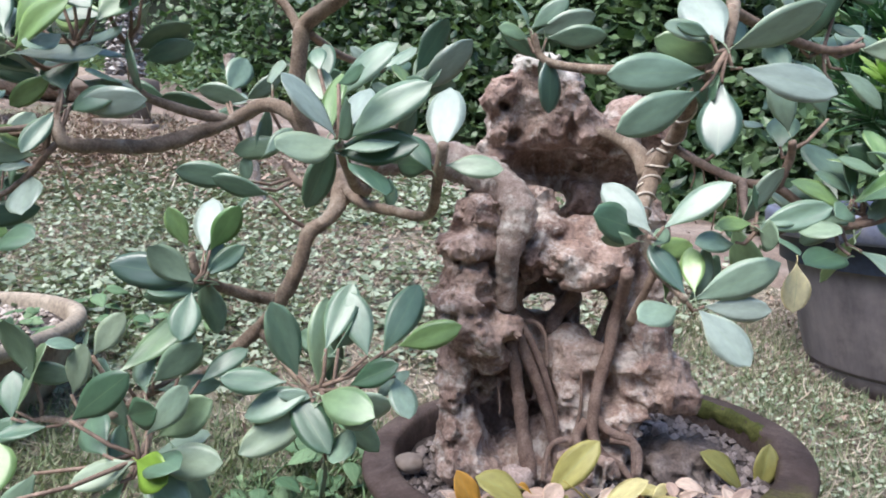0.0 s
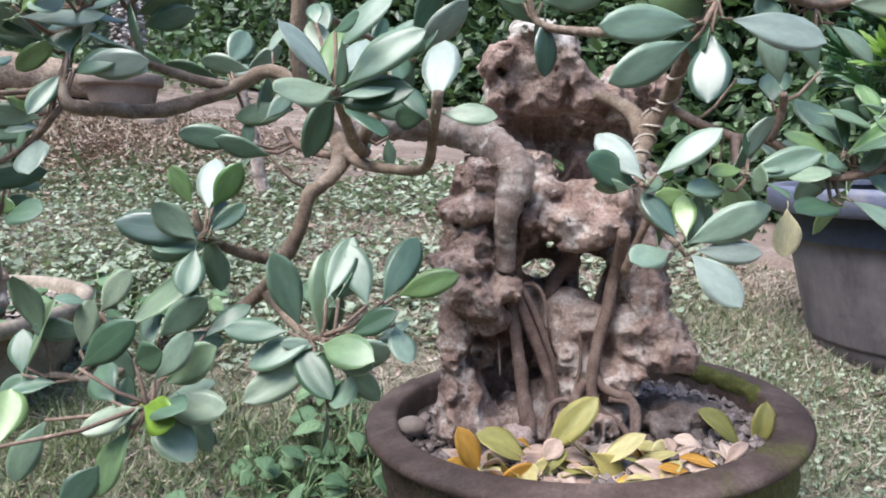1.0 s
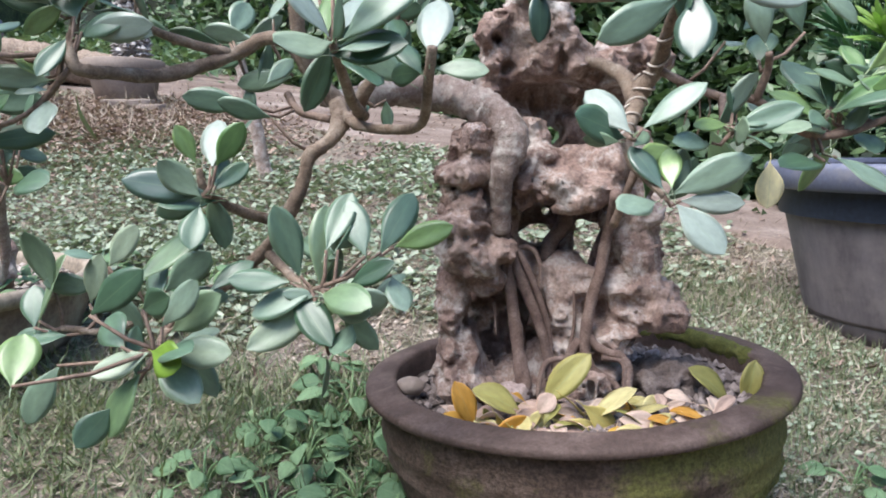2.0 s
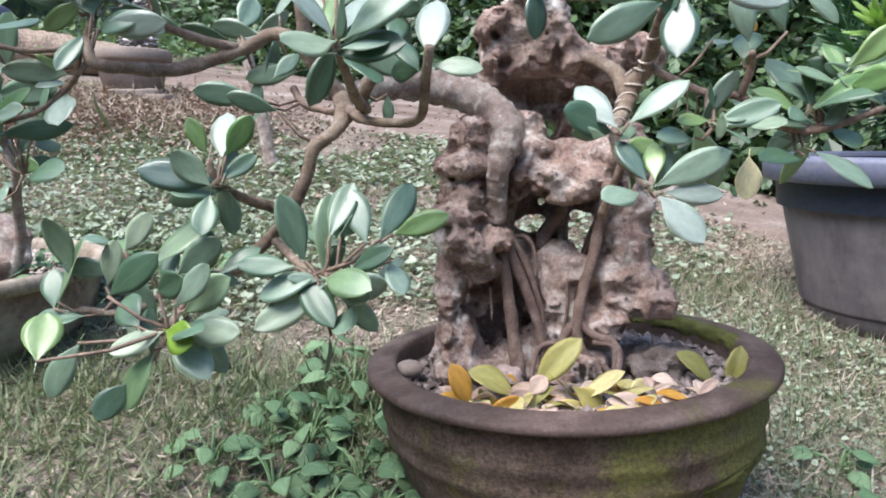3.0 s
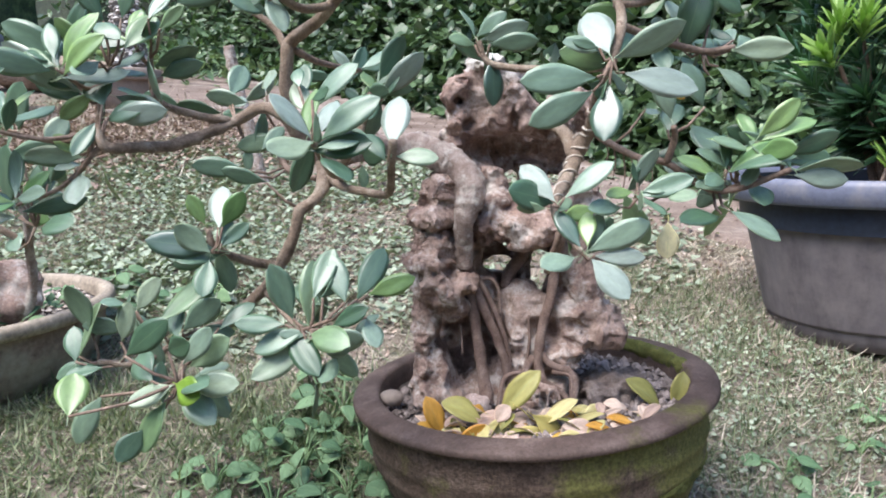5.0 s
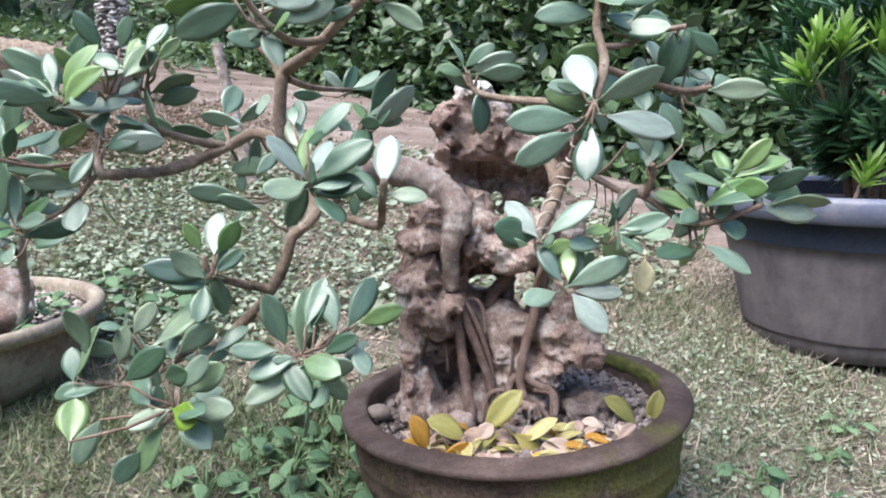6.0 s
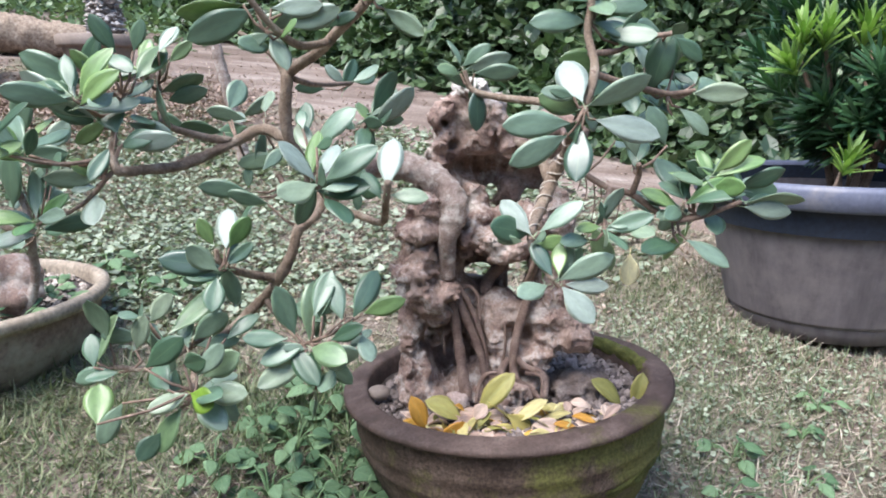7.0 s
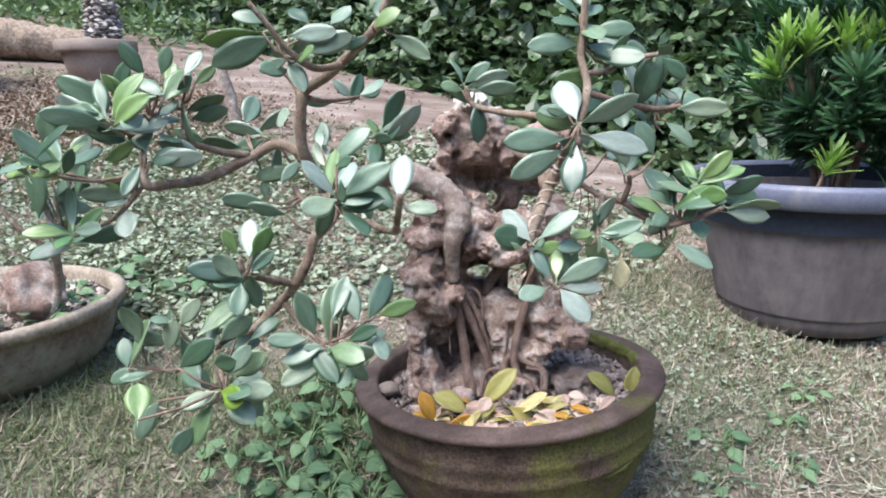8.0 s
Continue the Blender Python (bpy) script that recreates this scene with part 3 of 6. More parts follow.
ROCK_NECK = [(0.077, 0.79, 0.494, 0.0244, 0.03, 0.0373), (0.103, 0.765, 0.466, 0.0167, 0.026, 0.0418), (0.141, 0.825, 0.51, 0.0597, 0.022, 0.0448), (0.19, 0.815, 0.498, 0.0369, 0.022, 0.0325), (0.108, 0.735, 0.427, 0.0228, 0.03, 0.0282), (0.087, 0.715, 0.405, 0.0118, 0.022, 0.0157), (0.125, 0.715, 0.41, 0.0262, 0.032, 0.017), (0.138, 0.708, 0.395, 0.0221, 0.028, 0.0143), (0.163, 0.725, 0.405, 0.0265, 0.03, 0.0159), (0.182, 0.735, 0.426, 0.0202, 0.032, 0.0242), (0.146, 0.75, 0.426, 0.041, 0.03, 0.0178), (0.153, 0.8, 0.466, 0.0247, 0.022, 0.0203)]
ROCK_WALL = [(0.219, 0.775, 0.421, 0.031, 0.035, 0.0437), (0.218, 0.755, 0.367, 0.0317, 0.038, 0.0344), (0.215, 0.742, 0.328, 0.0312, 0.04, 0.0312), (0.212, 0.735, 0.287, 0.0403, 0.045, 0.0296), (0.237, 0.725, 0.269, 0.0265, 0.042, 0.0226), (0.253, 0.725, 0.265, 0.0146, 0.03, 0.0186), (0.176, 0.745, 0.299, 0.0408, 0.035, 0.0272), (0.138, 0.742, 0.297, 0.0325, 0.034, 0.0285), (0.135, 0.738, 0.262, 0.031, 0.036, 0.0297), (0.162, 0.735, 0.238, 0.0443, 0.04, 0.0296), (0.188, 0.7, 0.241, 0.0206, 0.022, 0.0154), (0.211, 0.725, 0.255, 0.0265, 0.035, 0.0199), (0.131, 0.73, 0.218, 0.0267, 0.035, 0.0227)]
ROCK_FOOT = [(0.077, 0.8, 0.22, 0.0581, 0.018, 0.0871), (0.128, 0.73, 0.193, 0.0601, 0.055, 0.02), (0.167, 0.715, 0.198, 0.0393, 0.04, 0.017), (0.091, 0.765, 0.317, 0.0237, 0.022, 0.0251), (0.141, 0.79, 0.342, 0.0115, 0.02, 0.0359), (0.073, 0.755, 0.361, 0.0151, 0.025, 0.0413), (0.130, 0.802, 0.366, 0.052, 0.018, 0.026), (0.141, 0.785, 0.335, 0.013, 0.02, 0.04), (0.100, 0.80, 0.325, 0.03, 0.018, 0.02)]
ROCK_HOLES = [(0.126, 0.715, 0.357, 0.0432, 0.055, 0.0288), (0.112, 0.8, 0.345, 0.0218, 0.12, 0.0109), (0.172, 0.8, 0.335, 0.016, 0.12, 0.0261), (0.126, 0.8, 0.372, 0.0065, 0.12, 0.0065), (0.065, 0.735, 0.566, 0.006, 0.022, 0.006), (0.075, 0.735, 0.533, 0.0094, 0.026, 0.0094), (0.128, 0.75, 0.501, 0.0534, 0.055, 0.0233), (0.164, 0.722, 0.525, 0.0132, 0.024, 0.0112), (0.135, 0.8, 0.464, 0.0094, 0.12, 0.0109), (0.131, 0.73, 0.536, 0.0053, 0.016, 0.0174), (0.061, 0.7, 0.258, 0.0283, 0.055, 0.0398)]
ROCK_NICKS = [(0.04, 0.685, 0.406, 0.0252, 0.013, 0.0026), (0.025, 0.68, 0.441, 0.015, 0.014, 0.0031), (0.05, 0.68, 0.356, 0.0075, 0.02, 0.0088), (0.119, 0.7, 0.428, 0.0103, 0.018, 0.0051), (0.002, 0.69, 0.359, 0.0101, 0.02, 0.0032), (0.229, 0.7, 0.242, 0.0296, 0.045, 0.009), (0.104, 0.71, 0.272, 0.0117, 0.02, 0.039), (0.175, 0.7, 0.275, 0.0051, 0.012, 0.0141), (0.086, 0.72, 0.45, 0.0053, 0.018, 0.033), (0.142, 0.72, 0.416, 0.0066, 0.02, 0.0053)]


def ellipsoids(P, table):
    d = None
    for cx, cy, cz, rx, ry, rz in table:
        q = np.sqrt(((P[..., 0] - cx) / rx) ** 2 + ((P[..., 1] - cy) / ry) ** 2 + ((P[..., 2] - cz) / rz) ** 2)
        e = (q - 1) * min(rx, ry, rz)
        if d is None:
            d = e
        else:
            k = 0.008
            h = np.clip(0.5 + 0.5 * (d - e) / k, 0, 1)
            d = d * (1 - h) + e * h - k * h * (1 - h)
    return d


STEP = 0.0027
LO = np.array((-0.06, 0.62, 0.135))
N = [int(s / STEP) for s in (0.36, 0.25, 0.52)]
P = np.stack(np.meshgrid(*[LO[i] + STEP * np.arange(N[i]) for i in range(3)], indexing="ij"), -1).astype(np.float32)
warp = np.stack([lattice_noise(P, 42, s) for s in (1, 2, 3)], -1) * 0.005
Q = (P + warp).astype(np.float32)
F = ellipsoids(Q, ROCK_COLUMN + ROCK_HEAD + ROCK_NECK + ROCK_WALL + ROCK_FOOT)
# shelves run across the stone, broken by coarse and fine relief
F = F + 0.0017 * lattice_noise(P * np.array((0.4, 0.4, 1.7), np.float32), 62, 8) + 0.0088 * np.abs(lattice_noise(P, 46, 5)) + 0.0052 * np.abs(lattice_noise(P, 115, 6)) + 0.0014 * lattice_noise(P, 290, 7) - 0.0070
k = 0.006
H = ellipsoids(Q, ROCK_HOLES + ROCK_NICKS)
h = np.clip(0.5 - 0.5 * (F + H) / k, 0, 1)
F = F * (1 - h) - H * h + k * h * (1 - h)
rng = np.random.default_rng(11)
near = np.argwhere(np.abs(F) < 0.002)
for idx in near[rng.integers(0, len(near), 420)]:
    c, r = P[tuple(idx)], rng.uniform(0.0016, 0.0045) * (1.0 if rng.random() > 0.12 else 1.7)
    if c[0] > 0.12 and c[2] < 0.40:
        r *= 0.55
    a, b = np.maximum(idx - 5, 0), idx + 6
    box = tuple(slice(i, j) for i, j in zip(a, b))
    F[box] = np.maximum(F[box], r - np.linalg.norm(P[box] - c, axis=-1))
F[0], F[-1], F[:, 0], F[:, -1], F[:, :, 0], F[:, :, -1] = 1, 1, 1, 1, 1, 1
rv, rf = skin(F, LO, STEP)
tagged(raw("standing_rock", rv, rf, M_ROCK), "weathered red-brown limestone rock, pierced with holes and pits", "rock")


# ---- the fig tree that clasps the rock ----
TREE = thing("bonsai_fig_tree", (0.08, 0.70, 0.16), "bonsai fig tree with glossy leaves, its roots clasping a rock", "tree")
SIDE = thing("potted_fig_plant", (-0.72, 0.93, 0.16), "young fig plant with broad glossy leaves in a clay bowl", "plant")


def leaf_mesh(name, curl, fold, mats, seed, teeth=0.0):
    """A leathery oval leaf along +y, one unit long and one wide, with a face, a back and a stalk."""
    rnd = random.Random(seed)
    bm = bmesh.new()
    uv = bm.loops.layers.uv.new("UVMap")
    rows, cols = (11, 7) if not teeth else (17, 5)
    layers = []
    for side in (0, 1):
        grid = []
        for i in range(rows):
            t = i / (rows - 1)
            w = 0.5 * math.sin(math.pi * t ** (0.70 if teeth else 1.22)) ** (0.9 if teeth else 1.0 - 0.46 * t) if 0 < t < 1 else 0.012
            w *= 1 + teeth * (0.5 - i % 2)
            line = []
            for j in range(cols):
                s = 2 * j / (cols - 1) - 1
                x = s * w
                z = -curl * (t - 0.45) ** 2 * 1.4 + fold * abs(s) * w * 0.7 - 0.06 * abs(s) ** 3 * w + 0.012 * math.sin(9 * t + 3 * s + seed) * abs(s)
                line.append(bm.verts.new((x, t, z - side * 0.012 * (1 - 0.4 * abs(s)))))
            grid.append(line)
        layers.append(grid)
        for i in range(rows - 1):
            for j in range(cols - 1):
                q = (grid[i][j], grid[i][j + 1], grid[i + 1][j + 1], grid[i + 1][j])
                f = bm.faces.new(q if side == 0 else q[::-1])
                f.material_index, f.smooth = side, True
                for lp, (di, dj) in zip(f.loops, ((0, 0), (0, 1), (1, 1), (1, 0)) if side == 0 else ((1, 0), (1, 1), (0, 1), (0, 0))):
                    lp[uv].uv = ((j + dj) / (cols - 1), (i + di) / (rows - 1))
    for j in (0, cols - 1):
        for i in range(rows - 1):
            q = [layers[0][i][j], layers[0][i + 1][j], layers[1][i + 1][j], layers[1][i][j]]
            f = bm.faces.new(q if j == 0 else q[::-1])
            f.material_index = 1
    n0 = len(bm.verts)
    sweep(bm, [(0, -0.17, -0.05, 0.012), (0, -0.08, -0.02, 0.012), (0, 0.02, -0.012 - curl * 0.25, 0.014)], 5)
    bm.verts.index_update()
    for f in bm.faces:
        if any(v.index >= n0 for v in f.verts):
            f.material_index = 1
    me = bpy.data.meshes.new(name)
    bm.to_mesh(me)
    bm.free()
    for m in mats:
        me.materials.append(m)
    return me


LEAVES = [leaf_mesh("fig_leaf", c, f, (M_LEAF, M_BACK), i) for i, (c, f) in enumerate([(0.10, 0.05), (0.22, 0.12), (-0.10, 0.07), (0.32, 0.04), (0.05, 0.2)])]
PALE = [leaf_mesh("pale_leaf", c, f, (M_BACK, M_LEAF), 20 + i) for i, (c, f) in enumerate([(0.10, 0.10), (-0.2, 0.15)])]
LIME = [leaf_mesh("lime_leaf", 0.12, 0.2, (M_LIME, M_LIME), 30)]
FRESH = [leaf_mesh("fresh_leaf", c, f, (M_FRESH, M_BACK), 50 + i) for i, (c, f) in enumerate([(0.10, 0.12), (0.25, 0.2)])]
# P leaves have the sky's sheen in their colour; L, D and F are greens
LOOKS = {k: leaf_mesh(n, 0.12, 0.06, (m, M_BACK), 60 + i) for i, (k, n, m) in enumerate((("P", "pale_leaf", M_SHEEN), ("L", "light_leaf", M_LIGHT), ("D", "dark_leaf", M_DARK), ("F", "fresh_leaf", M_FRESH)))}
leaf_rnd = random.Random(9)
REACH = []


def leaf_pose(base, tip, roll, width, lift=(0.0, -0.75, 0.66)):
    """A leaf's placement: from base to tip, its face to the open side, turned about its length by roll degrees."""
    b, d = Vector(base), Vector(tip) - Vector(base)
    if d.y < -0.4 * d.length and d.z > 0.4 * d.length:
        d.y = -d.y
    y = d.normalized()
    n = Vector(lift) + Vector((leaf_rnd.gauss(0, 0.35), leaf_rnd.gauss(0, 0.2), leaf_rnd.gauss(0, 0.3)))
    n = (n - y * n.dot(y)).normalized()
    x = y.cross(n)
    n = (Matrix.Rotation(radians(roll), 3, y) @ n) if x.z < 0 else (Matrix.Rotation(radians(-roll), 3, y) @ n)
    x = y.cross(n).normalized()
    m = Matrix(((x.x * width, y.x * d.length, n.x * d.length * 0.8, b.x), (x.y * width, y.y * d.length, n.y * d.length * 0.8, b.y), (x.z * width, y.z * d.length, n.z * d.length * 0.8, b.z), (0, 0, 0, 1)))
    return m


def put_leaf(owner, mesh, m, name="leaf", label=""):
    ob = new(name, mesh)
    ob.matrix_world = m
    under(ob, owner)
    return tagged(ob, label)


def limb(owner, name, pts):
    thick = max(p[3] for p in pts)
    REACH.extend((owner, Vector(p[:3])) for p in spline(pts, 6))
    bm = sweep(bmesh.new(), spline(pts, 12 if thick > 0.01 else 7), 20 if thick > 0.01 else 9, 0.20 if thick > 0.01 else 0.12 if thick > 0.005 else 0.06, int(pts[0][0] * 1e4) % 999)
    ob = part(name, bm, M_ROOT if name == "root" else M_BARK if name == "trunk" and thick > 0.0075 else M_BRANCH if thick > 0.0045 else M_TWIG)
    under(ob, owner)
    if name == "branch" and pts[-1][3] <= 0.0036 and thick < 0.0075:
        end, way = Vector(pts[-1][:3]), (Vector(pts[-1][:3]) - Vector(pts[-2][:3])).normalized()
        for k in range(1 if owner is TREE else 3):
            d = (way + Vector((leaf_rnd.gauss(0, 0.6), leaf_rnd.gauss(0, 0.5), leaf_rnd.gauss(0, 0.6)))).normalized() * leaf_rnd.uniform(0.036, 0.062)
            put_leaf(owner, LEAVES[leaf_rnd.randrange(len(LEAVES))], leaf_pose(end + d * 0.15, end + d * 1.1, leaf_rnd.uniform(0, 40), d.length * 0.46))
    return ob


def twig(owner, node, rows, kinds=None):
    """A tuft: short stalks from the node to the leaves' bases, and the leaves (base, tip, roll, width)."""
    for r in rows:
        a, b = Vector(node), Vector(r[:3])
        if (b - a).length > 0.04:
            a = min((p for o, p in REACH if o is owner), key=lambda p: (p - b).length, default=a)
        if (b - a).length > 0.012:
            m = (a + b) / 2 + Vector((0, 0.004, -0.006))
            under(part("twig", sweep(bmesh.new(), [(*a, 0.0019), (*m, 0.0016), (*b, 0.0012)], 6), M_TWIG), owner)
    for i, r in enumerate(rows):
        pick = leaf_rnd.random()
        mesh = LEAVES[leaf_rnd.randrange(len(LEAVES))] if pick < 0.90 else PALE[leaf_rnd.randrange(2)]
        if len(r) > 8:
            mesh = LOOKS[r[8]]
        put_leaf(owner, mesh, leaf_pose(r[:3], [p + 0.93 * (q - p) for p, q in zip(r[:3], r[3:6])], r[6], r[7] * 0.96))
    for _ in range(min(5, len(rows) // 2) if owner is TREE else 9):
        r = rows[leaf_rnd.randrange(len(rows))]
        b = Vector(r[:3]) * 0.6 + Vector(node) * 0.4 + Vector((leaf_rnd.uniform(-0.01, 0.01), leaf_rnd.uniform(0.0, 0.03), leaf_rnd.uniform(-0.012, 0.008)))
        d = Vector((leaf_rnd.gauss(0, 1), leaf_rnd.gauss(0, 0.7), leaf_rnd.gauss(0, 0.8))).normalized() * leaf_rnd.uniform(0.036, 0.062)
        put_leaf(owner, LEAVES[leaf_rnd.randrange(len(LEAVES))], leaf_pose(b, b + d, leaf_rnd.uniform(0, 60), d.length * leaf_rnd.uniform(0.38, 0.5)))


limb(TREE, "trunk", [(0.064, 0.695, 0.360, 0.0096), (0.063, 0.690, 0.388, 0.0108), (0.063, 0.683, 0.413, 0.0119), (0.067, 0.682, 0.435, 0.0157), (0.073, 0.688, 0.456, 0.0183), (0.068, 0.702, 0.475, 0.0187), (0.051, 0.720, 0.488, 0.0198), (0.028, 0.733, 0.500, 0.0201), (-0.002, 0.738, 0.509, 0.0189), (-0.030, 0.728, 0.511, 0.0166), (-0.062, 0.71, 0.508, 0.0150), (-0.095, 0.70, 0.501, 0.0115), (-0.122, 0.69, 0.499, 0.006)])
limb(TREE, "root", [(0.065, 0.700, 0.367, 0.0103), (0.069, 0.698, 0.335, 0.0064), (0.075, 0.692, 0.290, 0.0064), (0.080, 0.685, 0.252, 0.0066), (0.084, 0.678, 0.220, 0.0075), (0.089, 0.668, 0.190, 0.0080)])
limb(TREE, "root", [(0.069, 0.705, 0.354, 0.0078), (0.080, 0.700, 0.321, 0.0064), (0.095, 0.695, 0.286, 0.0064), (0.108, 0.690, 0.250, 0.0057), (0.113, 0.688, 0.224, 0.0051), (0.115, 0.680, 0.199, 0.0038)])
limb(TREE, "root", [(0.074, 0.712, 0.349, 0.0052), (0.089, 0.705, 0.327, 0.0042), (0.103, 0.700, 0.295, 0.0039), (0.115, 0.695, 0.256, 0.0032), (0.118, 0.690, 0.223, 0.0025)])
limb(TREE, "root", [(0.079, 0.720, 0.338, 0.0033), (0.096, 0.712, 0.341, 0.0026), (0.106, 0.706, 0.327, 0.0023), (0.108, 0.702, 0.294, 0.0016)])
limb(TREE, "root", [(0.178, 0.665, 0.402, 0.0067), (0.180, 0.690, 0.375, 0.0063), (0.176, 0.700, 0.348, 0.0064), (0.170, 0.695, 0.316, 0.0064), (0.161, 0.690, 0.290, 0.0063), (0.155, 0.685, 0.262, 0.0063), (0.153, 0.680, 0.233, 0.0063), (0.160, 0.672, 0.214, 0.0056), (0.178, 0.668, 0.204, 0.0043), (0.188, 0.660, 0.193, 0.0030)])
limb(TREE, "root", [(0.156, 0.685, 0.252, 0.0044), (0.164, 0.680, 0.239, 0.0050), (0.176, 0.675, 0.233, 0.0050), (0.188, 0.672, 0.230, 0.0050), (0.196, 0.668, 0.217, 0.0049), (0.194, 0.660, 0.197, 0.0037)])
limb(TREE, "root", [(0.143, 0.700, 0.295, 0.0016), (0.143, 0.695, 0.259, 0.0019), (0.137, 0.690, 0.234, 0.0019), (0.130, 0.685, 0.218, 0.0016)])
limb(TREE, "root", [(0.132, 0.690, 0.223, 0.0032), (0.115, 0.683, 0.222, 0.0031), (0.106, 0.675, 0.213, 0.0031), (0.100, 0.665, 0.188, 0.0025)])
limb(TREE, "root", [(0.147, 0.675, 0.201, 0.0044), (0.138, 0.685, 0.225, 0.0050), (0.148, 0.688, 0.244, 0.0051)])
limb(TREE, "root", [(0.056, 0.690, 0.287, 0.0013), (0.058, 0.688, 0.264, 0.0013), (0.058, 0.686, 0.250, 0.0008)])
limb(TREE, "root", [(0.107, 0.705, 0.307, 0.0019), (0.110, 0.700, 0.268, 0.0016), (0.120, 0.695, 0.235, 0.0016)])
limb(TREE, "root", [(0.169, 0.675, 0.228, 0.0037), (0.190, 0.668, 0.224, 0.0031), (0.190, 0.660, 0.193, 0.0024)])
limb(TREE, "root", [(0.144, 0.75, 0.389, 0.008), (0.14, 0.75, 0.361, 0.009), (0.124, 0.75, 0.341, 0.009), (0.117, 0.745, 0.32, 0.008)])
limb(TREE, "root", [(0.189, 0.75, 0.361, 0.004), (0.177, 0.74, 0.342, 0.004), (0.167, 0.735, 0.315, 0.004)])
limb(TREE, "branch", [(-0.099, 0.67, 0.493, 0.0105), (-0.096, 0.65, 0.475, 0.009), (-0.102, 0.63, 0.458, 0.0068), (-0.121, 0.62, 0.443, 0.0066), (-0.128, 0.62, 0.418, 0.0068), (-0.148, 0.625, 0.382, 0.0065), (-0.174, 0.64, 0.351, 0.0062), (-0.218, 0.62, 0.312, 0.005), (-0.233, 0.55, 0.299, 0.0035), (-0.208, 0.465, 0.304, 0.0025)])
limb(TREE, "branch", [(-0.153, 0.627, 0.381, 0.006), (-0.184, 0.6, 0.395, 0.005), (-0.198, 0.56, 0.415, 0.004), (-0.201, 0.553, 0.435, 0.003)])
limb(TREE, "branch", [(-0.167, 0.635, 0.348, 0.005), (-0.126, 0.56, 0.338, 0.004), (-0.097, 0.495, 0.342, 0.003)])
limb(TREE, "branch", [(-0.098, 0.66, 0.487, 0.006), (-0.072, 0.62, 0.471, 0.005), (-0.039, 0.58, 0.466, 0.0045), (-0.011, 0.52, 0.469, 0.004), (-0.004, 0.48, 0.497, 0.0039), (0, 0.465, 0.519, 0.0037)])
limb(TREE, "branch", [(-0.195, 0.625, 0.323, 0.005), (-0.24, 0.57, 0.317, 0.004), (-0.28, 0.545, 0.298, 0.0035), (-0.325, 0.545, 0.3, 0.003)])
limb(TREE, "branch", [(-0.151, 0.67, 0.505, 0.004), (-0.137, 0.66, 0.487, 0.004), (-0.105, 0.65, 0.478, 0.004)])
limb(TREE, "branch", [(-0.096, 0.69, 0.487, 0.011), (-0.129, 0.68, 0.527, 0.0075), (-0.149, 0.68, 0.553, 0.0065), (-0.175, 0.69, 0.561, 0.0068), (-0.213, 0.69, 0.544, 0.0068), (-0.259, 0.65, 0.523, 0.0068), (-0.291, 0.61, 0.52, 0.0062), (-0.314, 0.58, 0.525, 0.0055), (-0.318, 0.6, 0.57, 0.0035), (-0.307, 0.6, 0.605, 0.003)])
limb(TREE, "branch", [(-0.213, 0.69, 0.547, 0.006), (-0.249, 0.67, 0.556, 0.005), (-0.285, 0.66, 0.574, 0.004), (-0.284, 0.65, 0.618, 0.003)])
limb(TREE, "branch", [(-0.117, 0.69, 0.506, 0.0085), (-0.135, 0.665, 0.558, 0.0075), (-0.132, 0.66, 0.616, 0.0075), (-0.126, 0.66, 0.633, 0.0075), (-0.091, 0.64, 0.651, 0.0065), (-0.061, 0.62, 0.675, 0.0062), (-0.026, 0.6, 0.706, 0.006), (-0.01, 0.59, 0.739, 0.0055), (-0.003, 0.58, 0.782, 0.004)])
limb(TREE, "branch", [(-0.072, 0.625, 0.663, 0.005), (-0.103, 0.6, 0.658, 0.0045), (-0.128, 0.575, 0.677, 0.004), (-0.147, 0.56, 0.704, 0.0035), (-0.165, 0.55, 0.728, 0.003)])
limb(TREE, "branch", [(-0.123, 0.66, 0.623, 0.004), (-0.11, 0.75, 0.618, 0.004), (-0.079, 0.9, 0.622, 0.003)])
limb(TREE, "branch", [(-0.131, 0.66, 0.623, 0.005), (-0.151, 0.67, 0.654, 0.004), (-0.199, 0.68, 0.685, 0.003)])
limb(TREE, "branch", [(-0.084, 0.68, 0.474, 0.007), (-0.066, 0.6, 0.498, 0.006), (-0.048, 0.6, 0.525, 0.005), (-0.039, 0.615, 0.56, 0.004), (-0.03, 0.62, 0.576, 0.003)])
limb(TREE, "branch", [(-0.073, 0.65, 0.482, 0.006), (-0.069, 0.55, 0.489, 0.005), (-0.066, 0.445, 0.519, 0.003)])
limb(TREE, "branch", [(0.148, 0.735, 0.543, 0.006), (0.177, 0.715, 0.531, 0.007), (0.192, 0.69, 0.515, 0.009), (0.197, 0.675, 0.494, 0.01)])
low_branch = limb(TREE, "branch", [(0.206, 0.68, 0.513, 0.009), (0.192, 0.655, 0.488, 0.0085), (0.175, 0.62, 0.465, 0.0075), (0.149, 0.52, 0.454, 0.0045), (0.15, 0.5, 0.436, 0.004), (0.166, 0.473, 0.414, 0.003)])
high_branch = limb(TREE, "branch", [(0.196, 0.665, 0.494, 0.008), (0.21, 0.65, 0.527, 0.0075), (0.203, 0.58, 0.562, 0.005), (0.206, 0.535, 0.587, 0.0042), (0.218, 0.55, 0.617, 0.005), (0.221, 0.56, 0.635, 0.005), (0.216, 0.575, 0.666, 0.0045), (0.22, 0.58, 0.696, 0.0045), (0.221, 0.58, 0.736, 0.004), (0.222, 0.58, 0.776, 0.003)])
